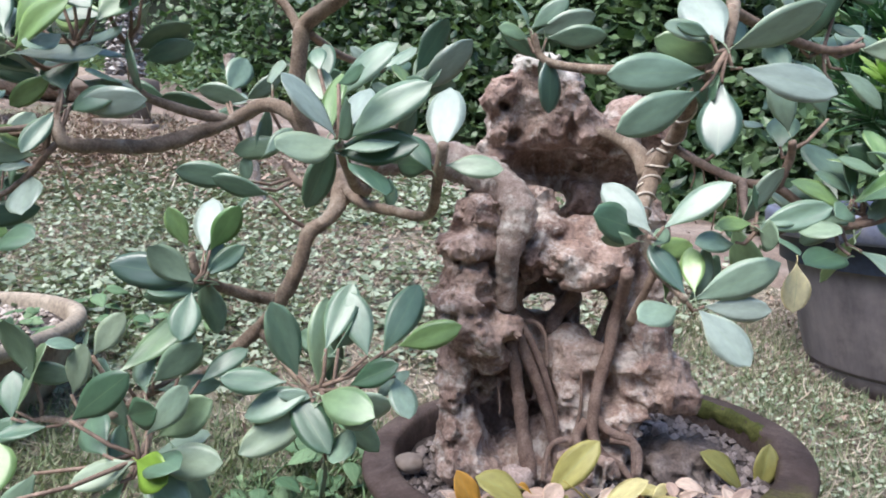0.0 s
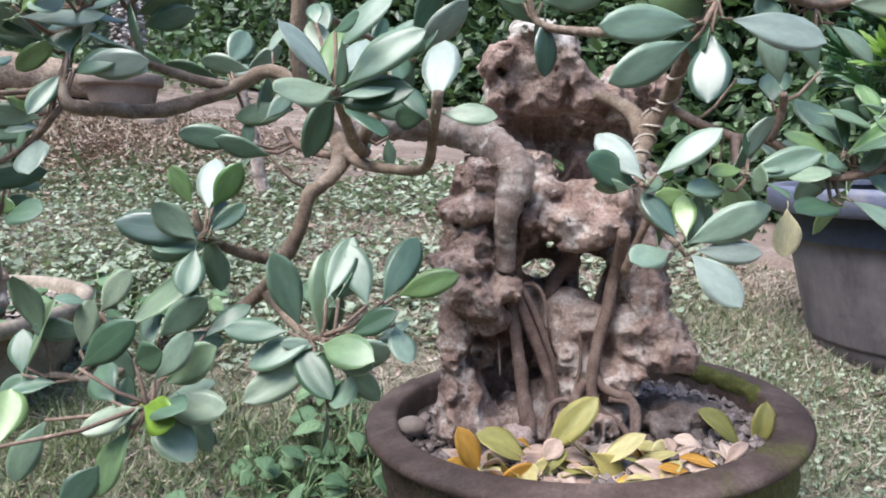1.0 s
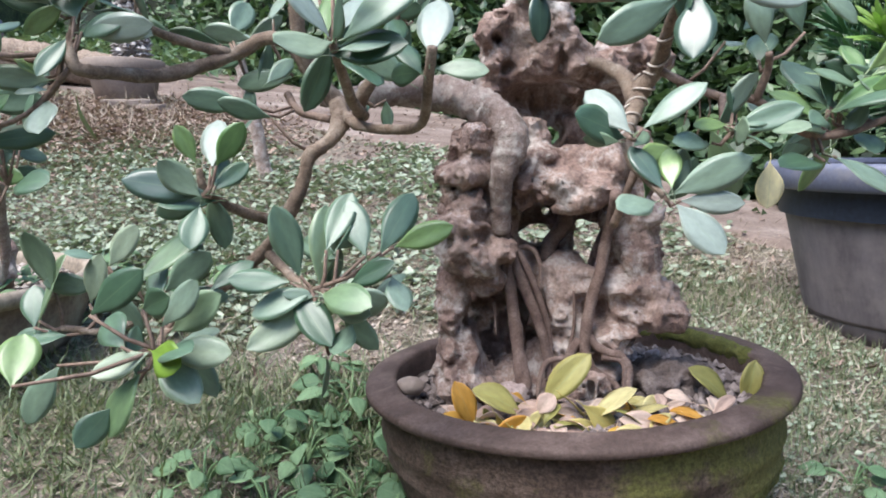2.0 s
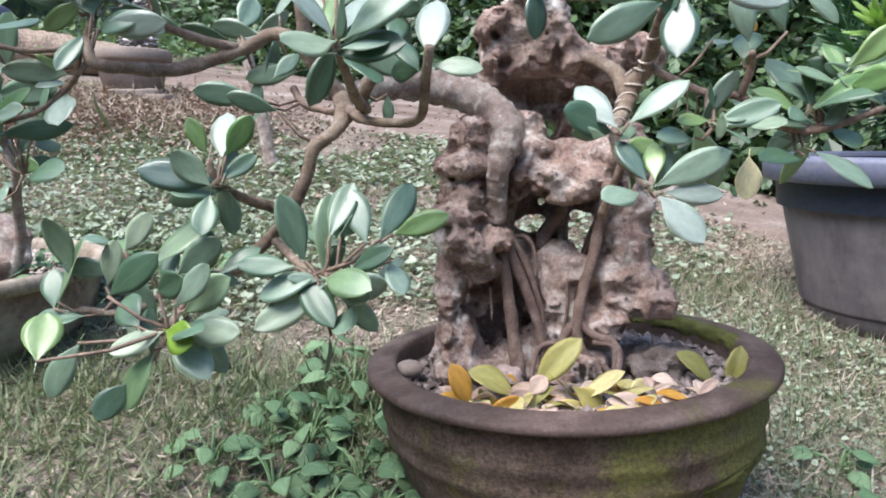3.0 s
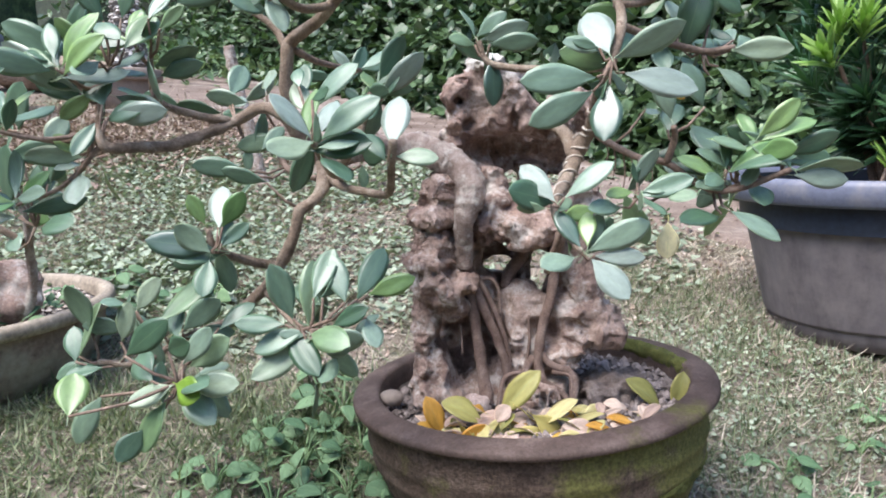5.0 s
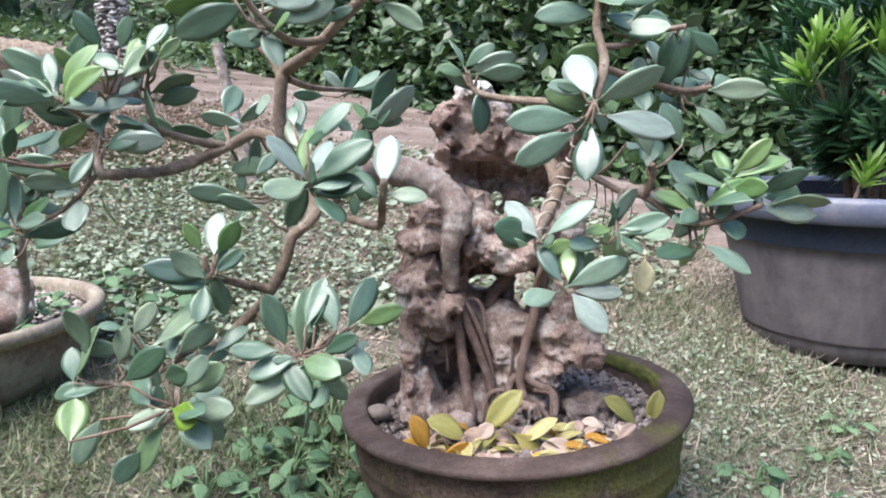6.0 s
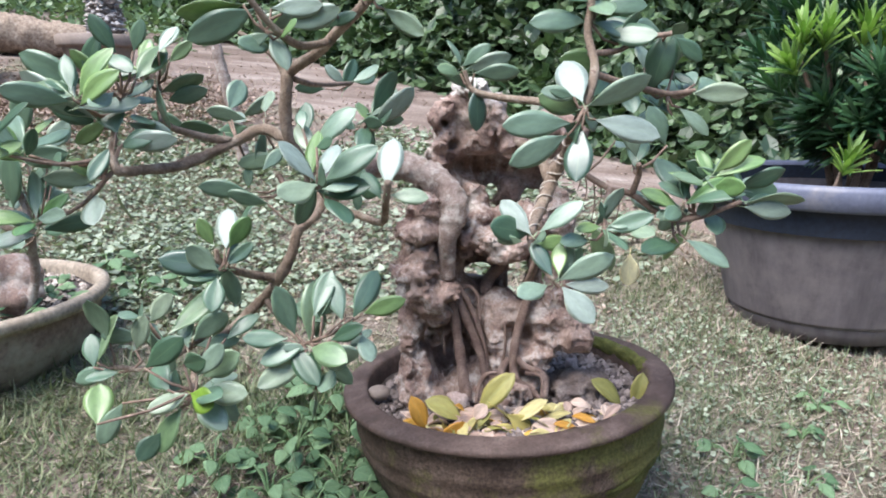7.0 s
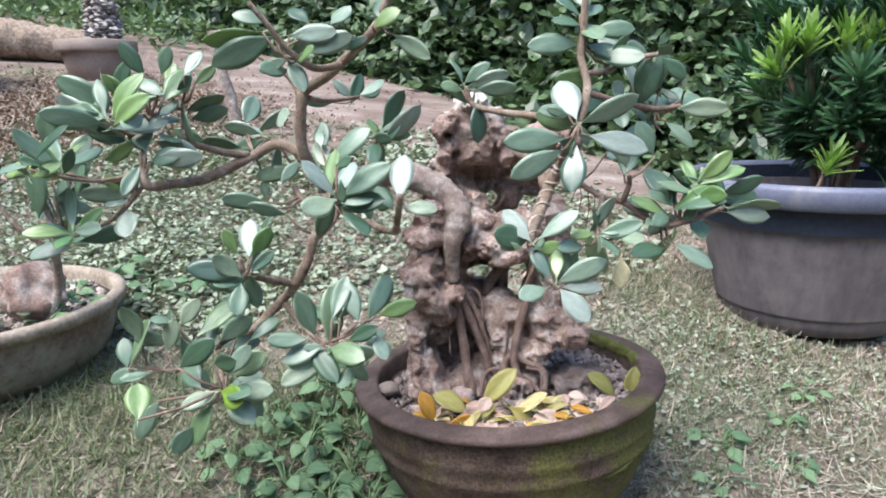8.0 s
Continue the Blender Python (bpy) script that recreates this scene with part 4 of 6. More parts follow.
limb(TREE, "branch", [(0.209, 0.56, 0.584, 0.004), (0.186, 0.66, 0.592, 0.005), (0.13, 0.7, 0.599, 0.0045), (0.098, 0.71, 0.609, 0.004), (0.088, 0.71, 0.633, 0.003)])
limb(TREE, "branch", [(0.212, 0.66, 0.523, 0.0045), (0.231, 0.63, 0.506, 0.004), (0.255, 0.6, 0.491, 0.0038), (0.275, 0.58, 0.487, 0.0038), (0.318, 0.58, 0.459, 0.0035), (0.354, 0.583, 0.458, 0.0035), (0.405, 0.583, 0.476, 0.003)])
limb(TREE, "branch", [(0.275, 0.58, 0.487, 0.004), (0.279, 0.57, 0.511, 0.0035), (0.275, 0.56, 0.524, 0.003)])
limb(TREE, "branch", [(0.255, 0.6, 0.491, 0.004), (0.236, 0.55, 0.472, 0.003), (0.223, 0.5, 0.46, 0.003)])
limb(TREE, "branch", [(0.216, 0.55, 0.623, 0.004), (0.264, 0.58, 0.611, 0.004), (0.316, 0.6, 0.601, 0.0035), (0.349, 0.6, 0.604, 0.003)])
limb(TREE, "branch", [(0.216, 0.565, 0.644, 0.004), (0.252, 0.58, 0.648, 0.003), (0.275, 0.585, 0.66, 0.003), (0.313, 0.585, 0.666, 0.003)])
limb(TREE, "branch", [(0.153, 0.5, 0.433, 0.004), (0.147, 0.5, 0.418, 0.003), (0.141, 0.52, 0.387, 0.0037)])

for x, y, z, drop in ((0.232, 0.630, 0.503, 0.035), (0.240, 0.620, 0.498, 0.050), (0.246, 0.612, 0.495, 0.028), (0.252, 0.604, 0.491, 0.045), (0.225, 0.636, 0.508, 0.024), (0.262, 0.592, 0.488, 0.034)):
    limb(TREE, "aerial_root", [(x, y, z, 0.0009), (x + 0.002, y, z - 0.5 * drop, 0.0008), (x - 0.001, y + 0.001, z - drop, 0.0006)])

twig(TREE, (-0.318, 0.6, 0.57), [
    (-0.347, 0.6, 0.617, -0.417, 0.589, 0.654, 48, 0.032),
    (-0.342, 0.6, 0.577, -0.421, 0.587, 0.633, 44, 0.039),
    (-0.346, 0.6, 0.624, -0.324, 0.593, 0.674, 13, 0.022),
    (-0.308, 0.6, 0.651, -0.332, 0.593, 0.696, 0, 0.021),
    (-0.289, 0.6, 0.653, -0.273, 0.595, 0.689, 0, 0.019),
    (-0.261, 0.6, 0.652, -0.243, 0.578, 0.684, 0, 0.022),
    (-0.321, 0.6, 0.651, -0.283, 0.58, 0.632, 0, 0.023),
    (-0.289, 0.6, 0.623, -0.264, 0.564, 0.663, 0, 0.031),
    (-0.25, 0.6, 0.641, -0.219, 0.595, 0.664, 52, 0.016),
    (-0.281, 0.65, 0.608, -0.222, 0.642, 0.628, 62, 0.025),
    (-0.276, 0.65, 0.598, -0.221, 0.643, 0.611, 59, 0.023),
    (-0.304, 0.6, 0.601, -0.278, 0.57, 0.624, 0, 0.021),])
twig(TREE, (-0.323, 0.58, 0.53), [
    (-0.307, 0.58, 0.608, -0.323, 0.55, 0.592, 0, 0.024),
    (-0.309, 0.58, 0.565, -0.329, 0.553, 0.601, 0, 0.032),
    (-0.308, 0.58, 0.549, -0.263, 0.574, 0.565, 0, 0.024),
    (-0.304, 0.58, 0.552, -0.237, 0.572, 0.556, 54, 0.027),
    (-0.277, 0.62, 0.575, -0.291, 0.58, 0.581, 0, 0.028),
    (-0.34, 0.58, 0.514, -0.362, 0.576, 0.539, 0, 0.019),
    (-0.334, 0.58, 0.512, -0.395, 0.572, 0.516, 58, 0.024),
    (-0.338, 0.58, 0.505, -0.364, 0.569, 0.503, 0, 0.018),
    (-0.34, 0.58, 0.495, -0.329, 0.542, 0.464, 0, 0.032),
    (-0.351, 0.58, 0.608, -0.379, 0.575, 0.624, 0, 0.02),])
twig(SIDE, (-0.58, 0.88, 0.406), [
    (-0.591, 0.88, 0.549, -0.557, 0.847, 0.621, 0, 0.047),
    (-0.551, 0.88, 0.526, -0.533, 0.842, 0.57, 0, 0.034),
    (-0.62, 0.88, 0.434, -0.594, 0.853, 0.536, 0, 0.059),
    (-0.585, 0.88, 0.434, -0.565, 0.843, 0.495, 0, 0.042),
    (-0.576, 0.88, 0.406, -0.501, 0.842, 0.417, 0, 0.047),
    (-0.612, 0.88, 0.434, -0.625, 0.845, 0.454, 0, 0.031),
    (-0.609, 0.88, 0.514, -0.508, 0.868, 0.521, 73, 0.041),
    (-0.589, 0.88, 0.47, -0.557, 0.848, 0.515, 0, 0.03),
    (-0.612, 0.88, 0.37, -0.643, 0.85, 0.392, 0, 0.036),
    (-0.554, 0.88, 0.469, -0.525, 0.857, 0.528, 0, 0.035),
    (-0.62, 0.88, 0.497, -0.615, 0.843, 0.564, 0, 0.047),])
twig(TREE, (-0.171, 0.7, 0.557), [
    (-0.244, 0.8, 0.585, -0.231, 0.758, 0.63, 0, 0.033),
    (-0.249, 0.8, 0.581, -0.213, 0.763, 0.571, 0, 0.023),
    (-0.169, 0.7, 0.582, -0.17, 0.658, 0.609, 0, 0.026),
    (-0.225, 0.7, 0.558, -0.281, 0.693, 0.57, 33, 0.023),
    (-0.177, 0.62, 0.491, -0.238, 0.612, 0.5, 45, 0.025),
    (-0.15, 0.6, 0.478, -0.2, 0.593, 0.494, 64, 0.021),
    (-0.151, 0.7, 0.525, -0.213, 0.692, 0.517, 35, 0.025),
    (-0.196, 0.7, 0.519, -0.198, 0.696, 0.485, 0, 0.016),
    (-0.168, 0.62, 0.484, -0.186, 0.599, 0.459, 0, 0.021),
    (-0.272, 0.7, 0.565, -0.318, 0.693, 0.585, 52, 0.02),])
twig(TREE, (-0.066, 0.445, 0.519), [
    (-0.067, 0.445, 0.524, -0.1, 0.438, 0.565, 0, 0.024, "P"),
    (-0.064, 0.445, 0.525, -0.048, 0.415, 0.559, 0, 0.022, "P"),
    (-0.061, 0.445, 0.523, -0.005, 0.437, 0.559, 0, 0.027),
    (-0.067, 0.445, 0.519, -0.099, 0.403, 0.512, 0, 0.029),
    (-0.062, 0.445, 0.516, -0.025, 0.441, 0.521, 0, 0.017, "L"),
    (-0.059, 0.445, 0.51, -0.029, 0.404, 0.492, 0, 0.027),
    (-0.065, 0.445, 0.555, -0.045, 0.425, 0.563, 0, 0.013),
    (-0.078, 0.505, 0.552, -0.032, 0.497, 0.595, 0, 0.029),
    (-0.089, 0.525, 0.562, -0.091, 0.503, 0.599, 0, 0.022),
    (-0.086, 0.495, 0.57, -0.091, 0.476, 0.59, 0, 0.014),
    (-0.079, 0.495, 0.546, -0.095, 0.475, 0.575, 0, 0.02),])
twig(TREE, (-0.032, 0.62, 0.571), [
    (-0.032, 0.62, 0.574, -0.044, 0.595, 0.597, 0, 0.018),
    (-0.028, 0.62, 0.576, 0.003, 0.591, 0.614, 0, 0.028),
    (-0.032, 0.62, 0.569, -0.037, 0.584, 0.542, 0, 0.023),
    (-0.025, 0.62, 0.566, 0.03, 0.611, 0.611, 68, 0.029),
    (-0.046, 0.62, 0.563, -0.065, 0.606, 0.576, 0, 0.014),
    (-0.022, 0.62, 0.563, -0.003, 0.615, 0.594, 0, 0.017),])
twig(TREE, (-0.001, 0.47, 0.506), [
    (-0.002, 0.47, 0.514, 0.004, 0.434, 0.564, 0, 0.029, "P"),
    (0.001, 0.47, 0.506, 0.042, 0.465, 0.503, 0, 0.019),
    (-0.008, 0.47, 0.503, -0.029, 0.45, 0.53, 0, 0.019),
    (-0.048, 0.62, 0.494, -0.046, 0.616, 0.465, 0, 0.014),
    (-0.069, 0.62, 0.479, -0.073, 0.599, 0.5, 0, 0.014),])
twig(TREE, (-0.079, 0.9, 0.622), [
    (-0.076, 0.9, 0.625, -0.03, 0.894, 0.649, 0, 0.025),
    (-0.089, 0.9, 0.62, -0.12, 0.894, 0.653, 25, 0.018),
    (-0.12, 0.9, 0.614, -0.17, 0.894, 0.617, 34, 0.02),])
twig(TREE, (-0.136, 0.58, 0.672), [
    (-0.13, 0.58, 0.669, -0.168, 0.575, 0.653, 26, 0.017),
    (-0.121, 0.58, 0.666, -0.095, 0.543, 0.679, 0, 0.022),
    (-0.145, 0.58, 0.694, -0.224, 0.569, 0.659, 53, 0.035),
    (-0.158, 0.58, 0.699, -0.233, 0.57, 0.688, 38, 0.03),
    (-0.128, 0.58, 0.695, -0.066, 0.572, 0.697, 39, 0.025),
    (-0.111, 0.58, 0.675, -0.048, 0.572, 0.695, 52, 0.027),
    (-0.006, 0.58, 0.694, 0.041, 0.573, 0.663, 55, 0.023),
    (-0.103, 0.58, 0.709, -0.131, 0.564, 0.729, 0, 0.022),
    (-0.151, 0.58, 0.71, -0.194, 0.574, 0.721, 0, 0.021),
    (-0.079, 0.58, 0.706, -0.055, 0.555, 0.73, 0, 0.022),
    (-0.03, 0.58, 0.703, 0.004, 0.564, 0.722, 0, 0.022),
    (-0.018, 0.58, 0.709, -0.021, 0.551, 0.74, 0, 0.025),])
twig(TREE, (-0.198, 0.55, 0.412), [
    (-0.189, 0.55, 0.437, -0.194, 0.514, 0.481, 0, 0.028, "P"),
    (-0.185, 0.55, 0.437, -0.157, 0.545, 0.475, 0, 0.022, "F"),
    (-0.193, 0.55, 0.414, -0.268, 0.541, 0.429, 0, 0.031, "D"),
    (-0.2, 0.55, 0.411, -0.231, 0.536, 0.444, 0, 0.026),
    (-0.201, 0.55, 0.404, -0.203, 0.524, 0.368, 0, 0.026),
    (-0.19, 0.55, 0.417, -0.161, 0.529, 0.44, 0, 0.018),
    (-0.187, 0.55, 0.42, -0.183, 0.528, 0.449, 0, 0.016),])
twig(TREE, (-0.09, 0.495, 0.343), [
    (-0.09, 0.495, 0.345, -0.085, 0.515, 0.412, 28, 0.029),
    (-0.085, 0.495, 0.373, -0.067, 0.461, 0.419, 0, 0.025),
    (-0.106, 0.495, 0.353, -0.123, 0.488, 0.413, 0, 0.027),
    (-0.055, 0.495, 0.368, -0.072, 0.469, 0.414, 0, 0.025),
    (-0.043, 0.495, 0.371, -0.015, 0.462, 0.42, 0, 0.027),
    (-0.033, 0.495, 0.375, 0.016, 0.489, 0.393, 49, 0.021),
    (-0.114, 0.495, 0.348, -0.164, 0.489, 0.352, 0, 0.022),
    (-0.096, 0.495, 0.342, -0.149, 0.489, 0.324, 0, 0.027),
    (-0.09, 0.495, 0.332, -0.151, 0.487, 0.294, 29, 0.029),
    (-0.068, 0.495, 0.346, -0.029, 0.482, 0.367, 0, 0.021),
    (-0.084, 0.495, 0.335, -0.049, 0.46, 0.33, 0, 0.025),
    (-0.067, 0.495, 0.315, -0.077, 0.466, 0.296, 0, 0.023),])
twig(TREE, (-0.084, 0.495, 0.335), [
    (-0.035, 0.495, 0.353, -0.022, 0.467, 0.33, 0, 0.022),
    (-0.093, 0.495, 0.337, -0.122, 0.492, 0.34, 15, 0.012),
    (-0.076, 0.495, 0.373, -0.055, 0.465, 0.393, 0, 0.018),
    (-0.051, 0.495, 0.334, -0.025, 0.474, 0.355, 0, 0.017),
    (-0.086, 0.495, 0.289, -0.089, 0.491, 0.252, 62, 0.015),])
twig(TREE, (-0.208, 0.46, 0.303), [
    (-0.205, 0.46, 0.303, -0.167, 0.422, 0.32, 0, 0.026),
    (-0.199, 0.46, 0.304, -0.146, 0.454, 0.305, 0, 0.027),
    (-0.206, 0.46, 0.3, -0.167, 0.438, 0.272, 0, 0.028),
    (-0.211, 0.46, 0.303, -0.256, 0.455, 0.286, 0, 0.021),
    (-0.222, 0.46, 0.288, -0.25, 0.454, 0.236, 0, 0.026),
    (-0.244, 0.46, 0.261, -0.266, 0.444, 0.235, 0, 0.024),
    (-0.233, 0.46, 0.308, -0.26, 0.429, 0.327, 0, 0.029),
    (-0.254, 0.46, 0.332, -0.207, 0.454, 0.369, 0, 0.027),
    (-0.201, 0.46, 0.323, -0.167, 0.455, 0.361, 0, 0.022),
    (-0.214, 0.46, 0.336, -0.177, 0.422, 0.354, 0, 0.024),
    (-0.281, 0.46, 0.294, -0.311, 0.454, 0.246, 0, 0.024),
    (-0.283, 0.41, 0.296, -0.292, 0.375, 0.326, 0, 0.029),])
twig(TREE, (-0.292, 0.54, 0.308), [
    (-0.347, 0.54, 0.302, -0.356, 0.519, 0.338, 0, 0.023),
    (-0.326, 0.54, 0.336, -0.335, 0.525, 0.392, 0, 0.031),
    (-0.342, 0.54, 0.308, -0.308, 0.533, 0.371, 0, 0.03),
    (-0.285, 0.54, 0.362, -0.306, 0.522, 0.371, 0, 0.019),
    (-0.278, 0.54, 0.354, -0.247, 0.535, 0.392, 0, 0.022),
    (-0.257, 0.54, 0.34, -0.2, 0.501, 0.39, 0, 0.036),
    (-0.231, 0.54, 0.333, -0.184, 0.532, 0.37, 0, 0.028),
    (-0.297, 0.54, 0.322, -0.276, 0.526, 0.37, 0, 0.024),
    (-0.239, 0.54, 0.324, -0.251, 0.506, 0.355, 0, 0.025),
    (-0.209, 0.54, 0.341, -0.213, 0.509, 0.373, 0, 0.021),
    (-0.319, 0.54, 0.295, -0.359, 0.535, 0.29, 0, 0.021),
    (-0.194, 0.54, 0.334, -0.159, 0.519, 0.358, 0, 0.02),])
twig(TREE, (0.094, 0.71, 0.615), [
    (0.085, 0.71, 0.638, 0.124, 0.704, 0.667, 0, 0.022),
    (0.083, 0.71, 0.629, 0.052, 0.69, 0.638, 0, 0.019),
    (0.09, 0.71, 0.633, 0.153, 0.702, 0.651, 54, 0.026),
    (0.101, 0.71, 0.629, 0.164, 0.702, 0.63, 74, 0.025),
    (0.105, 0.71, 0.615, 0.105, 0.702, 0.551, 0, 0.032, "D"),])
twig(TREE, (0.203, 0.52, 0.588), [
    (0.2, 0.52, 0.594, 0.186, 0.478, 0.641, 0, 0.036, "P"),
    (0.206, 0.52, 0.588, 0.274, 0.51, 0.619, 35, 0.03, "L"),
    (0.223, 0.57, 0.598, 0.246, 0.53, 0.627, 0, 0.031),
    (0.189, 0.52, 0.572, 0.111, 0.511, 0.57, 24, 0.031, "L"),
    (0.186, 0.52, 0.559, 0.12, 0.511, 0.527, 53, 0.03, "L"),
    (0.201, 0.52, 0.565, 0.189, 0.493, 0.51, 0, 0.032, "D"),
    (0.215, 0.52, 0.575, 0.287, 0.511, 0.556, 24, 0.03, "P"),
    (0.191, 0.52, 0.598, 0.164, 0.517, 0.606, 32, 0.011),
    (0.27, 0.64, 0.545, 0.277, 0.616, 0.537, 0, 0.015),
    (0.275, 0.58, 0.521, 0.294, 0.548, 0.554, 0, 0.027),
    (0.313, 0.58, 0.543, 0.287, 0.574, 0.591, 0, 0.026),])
twig(TREE, (0.316, 0.6, 0.601), [
    (0.296, 0.6, 0.602, 0.314, 0.59, 0.673, 0, 0.036),
    (0.322, 0.6, 0.627, 0.322, 0.594, 0.676, 0, 0.027),
    (0.318, 0.6, 0.595, 0.334, 0.563, 0.624, 0, 0.03),
    (0.345, 0.6, 0.601, 0.411, 0.592, 0.6, 53, 0.027),
    (0.345, 0.6, 0.604, 0.346, 0.56, 0.628, 0, 0.029),
    (0.333, 0.6, 0.585, 0.371, 0.594, 0.552, 18, 0.02),
    (0.324, 0.6, 0.576, 0.298, 0.559, 0.603, 0, 0.027),
    (0.348, 0.6, 0.611, 0.328, 0.584, 0.624, 0, 0.013),
    (0.307, 0.6, 0.666, 0.266, 0.568, 0.676, 0, 0.024),
    (0.288, 0.6, 0.63, 0.292, 0.574, 0.661, 0, 0.023),
    (0.269, 0.6, 0.611, 0.27, 0.571, 0.578, 0, 0.023),])
twig(TREE, (0.22, 0.58, 0.678), [
    (0.217, 0.58, 0.68, 0.148, 0.571, 0.679, 36, 0.028),
    (0.224, 0.58, 0.679, 0.273, 0.573, 0.663, 0, 0.027),
    (0.228, 0.58, 0.694, 0.285, 0.573, 0.696, 38, 0.023),
    (0.219, 0.58, 0.701, 0.178, 0.575, 0.709, 0, 0.02),
    (0.252, 0.58, 0.654, 0.273, 0.574, 0.691, 0, 0.023),
    (0.311, 0.58, 0.664, 0.318, 0.555, 0.674, 0, 0.017),
    (0.222, 0.58, 0.71, 0.245, 0.558, 0.728, 0, 0.023),
    (0.215, 0.58, 0.713, 0.189, 0.553, 0.742, 0, 0.026),
    (0.224, 0.58, 0.719, 0.219, 0.55, 0.753, 0, 0.027),
    (0.26, 0.58, 0.614, 0.273, 0.557, 0.636, 0, 0.02),])
twig(TREE, (0.353, 0.583, 0.463), [
    (0.348, 0.583, 0.479, 0.313, 0.543, 0.53, 0, 0.036),
    (0.341, 0.583, 0.481, 0.303, 0.576, 0.503, 0, 0.021),
    (0.351, 0.583, 0.475, 0.362, 0.579, 0.506, 0, 0.014),
    (0.339, 0.583, 0.461, 0.295, 0.556, 0.464, 0, 0.022),
    (0.352, 0.583, 0.457, 0.372, 0.579, 0.483, 0, 0.016),
    (0.404, 0.583, 0.48, 0.356, 0.577, 0.509, 0, 0.023),
    (0.408, 0.583, 0.48, 0.389, 0.551, 0.528, 0, 0.029),
    (0.411, 0.583, 0.477, 0.481, 0.575, 0.482, 73, 0.028),
    (0.41, 0.583, 0.47, 0.468, 0.576, 0.463, 15, 0.024),
    (0.317, 0.583, 0.459, 0.276, 0.554, 0.49, 0, 0.025),
    (0.323, 0.553, 0.435, 0.268, 0.516, 0.436, 0, 0.029),
    (0.332, 0.553, 0.438, 0.386, 0.546, 0.405, 0, 0.028),])
twig(TREE, (0.143, 0.488, 0.456), [
    (0.144, 0.488, 0.46, 0.113, 0.46, 0.495, 0, 0.024, "P"),
    (0.153, 0.488, 0.463, 0.199, 0.481, 0.498, 0, 0.024, "L"),
    (0.136, 0.488, 0.453, 0.106, 0.484, 0.456, 41, 0.012),
    (0.147, 0.488, 0.45, 0.163, 0.47, 0.461, 0, 0.013),])
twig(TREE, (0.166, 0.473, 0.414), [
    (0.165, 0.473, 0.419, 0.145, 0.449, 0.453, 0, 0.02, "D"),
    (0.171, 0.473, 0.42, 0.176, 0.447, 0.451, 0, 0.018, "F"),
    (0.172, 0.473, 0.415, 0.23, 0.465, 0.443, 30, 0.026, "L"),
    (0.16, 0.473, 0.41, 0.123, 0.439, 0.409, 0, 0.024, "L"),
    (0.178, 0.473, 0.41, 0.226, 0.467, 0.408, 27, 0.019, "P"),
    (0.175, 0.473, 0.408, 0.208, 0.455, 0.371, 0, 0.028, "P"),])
twig(TREE, (0.224, 0.5, 0.46), [
    (0.223, 0.5, 0.461, 0.277, 0.493, 0.478, 44, 0.023),
    (0.221, 0.5, 0.463, 0.239, 0.463, 0.446, 0, 0.026),
    (0.249, 0.5, 0.462, 0.268, 0.468, 0.462, 0, 0.022),
    (0.209, 0.5, 0.451, 0.172, 0.48, 0.454, 0, 0.019),
    (0.219, 0.5, 0.465, 0.19, 0.493, 0.464, 0, 0.014),
    (0.223, 0.5, 0.473, 0.214, 0.491, 0.494, 0, 0.011),
    (0.227, 0.5, 0.466, 0.254, 0.497, 0.469, 0, 0.014),])




def sprig(owner, node, count, size):
    """A fresh upright shoot: a stalk from the nearest branch, and leaves fanned round its end."""
    c = Vector(node)
    a = min((p for o, p in REACH if o is owner), key=lambda p: (p - c).length)
    m = (a + c) / 2 + Vector((0, 0.006, -0.012))
    under(part("twig", sweep(bmesh.new(), spline([(*a, 0.0028), (*m, 0.0024), (*c, 0.0018)], 4), 7), M_TWIG), owner)
    for k in range(count):
        t = k * 2.4 + leaf_rnd.uniform(-0.4, 0.4)
        d = Vector((math.cos(t) - 0.25, 0.6 * math.sin(t), leaf_rnd.uniform(-0.25, 1.1))).normalized() * size * leaf_rnd.uniform(0.75, 1.2)
        b = c + Vector((0, 0, leaf_rnd.uniform(-0.012, 0.008))) + d * 0.06
        mesh = FRESH[leaf_rnd.randrange(2)] if leaf_rnd.random() < 0.55 else LEAVES[leaf_rnd.randrange(len(LEAVES))]
        put_leaf(owner, mesh, leaf_pose(b, b + d, leaf_rnd.uniform(-25, 45), d.length * leaf_rnd.uniform(0.34, 0.46)))


for node, count in (((-0.399, 0.56, 0.465), 8), ((-0.402, 0.56, 0.543), 8), ((-0.423, 0.53, 0.55), 7), ((-0.346, 0.57, 0.601), 8), ((-0.288, 0.62, 0.632), 5)):
    sprig(TREE, node, count, 0.056)

for node, count in (((0.368, 0.58, 0.505), 7), ((0.335, 0.575, 0.478), 6), ((0.40, 0.59, 0.492), 6)):
    sprig(TREE, node, count, 0.052)

# ---- the large planter ----
PLANTER = thing("plastic_planter", (1.055, 1.47, 0.024), "large round grey plastic planter with a blue-grey rim", "planter")
part("body", lathe([(0.195, 0.0), (0.212, 0.004), (0.2235, 0.042), (0.2235, 0.046), (0.227, 0.047), (0.231, 0.050), (0.232, 0.055), (0.243, 0.10), (0.266, 0.20), (0.291, 0.30), (0.301, 0.335)], 96, 0.002, 6, True), M_PLASTIC, PLANTER)
part("rim", lathe([(0.298, 0.328), (0.322, 0.328), (0.330, 0.335), (0.333, 0.372), (0.328, 0.382), (0.320, 0.385), (0.312, 0.380), (0.306, 0.372)], 96, 0.002, 6), M_RIM, PLANTER, "smooth blue-grey rolled rim")
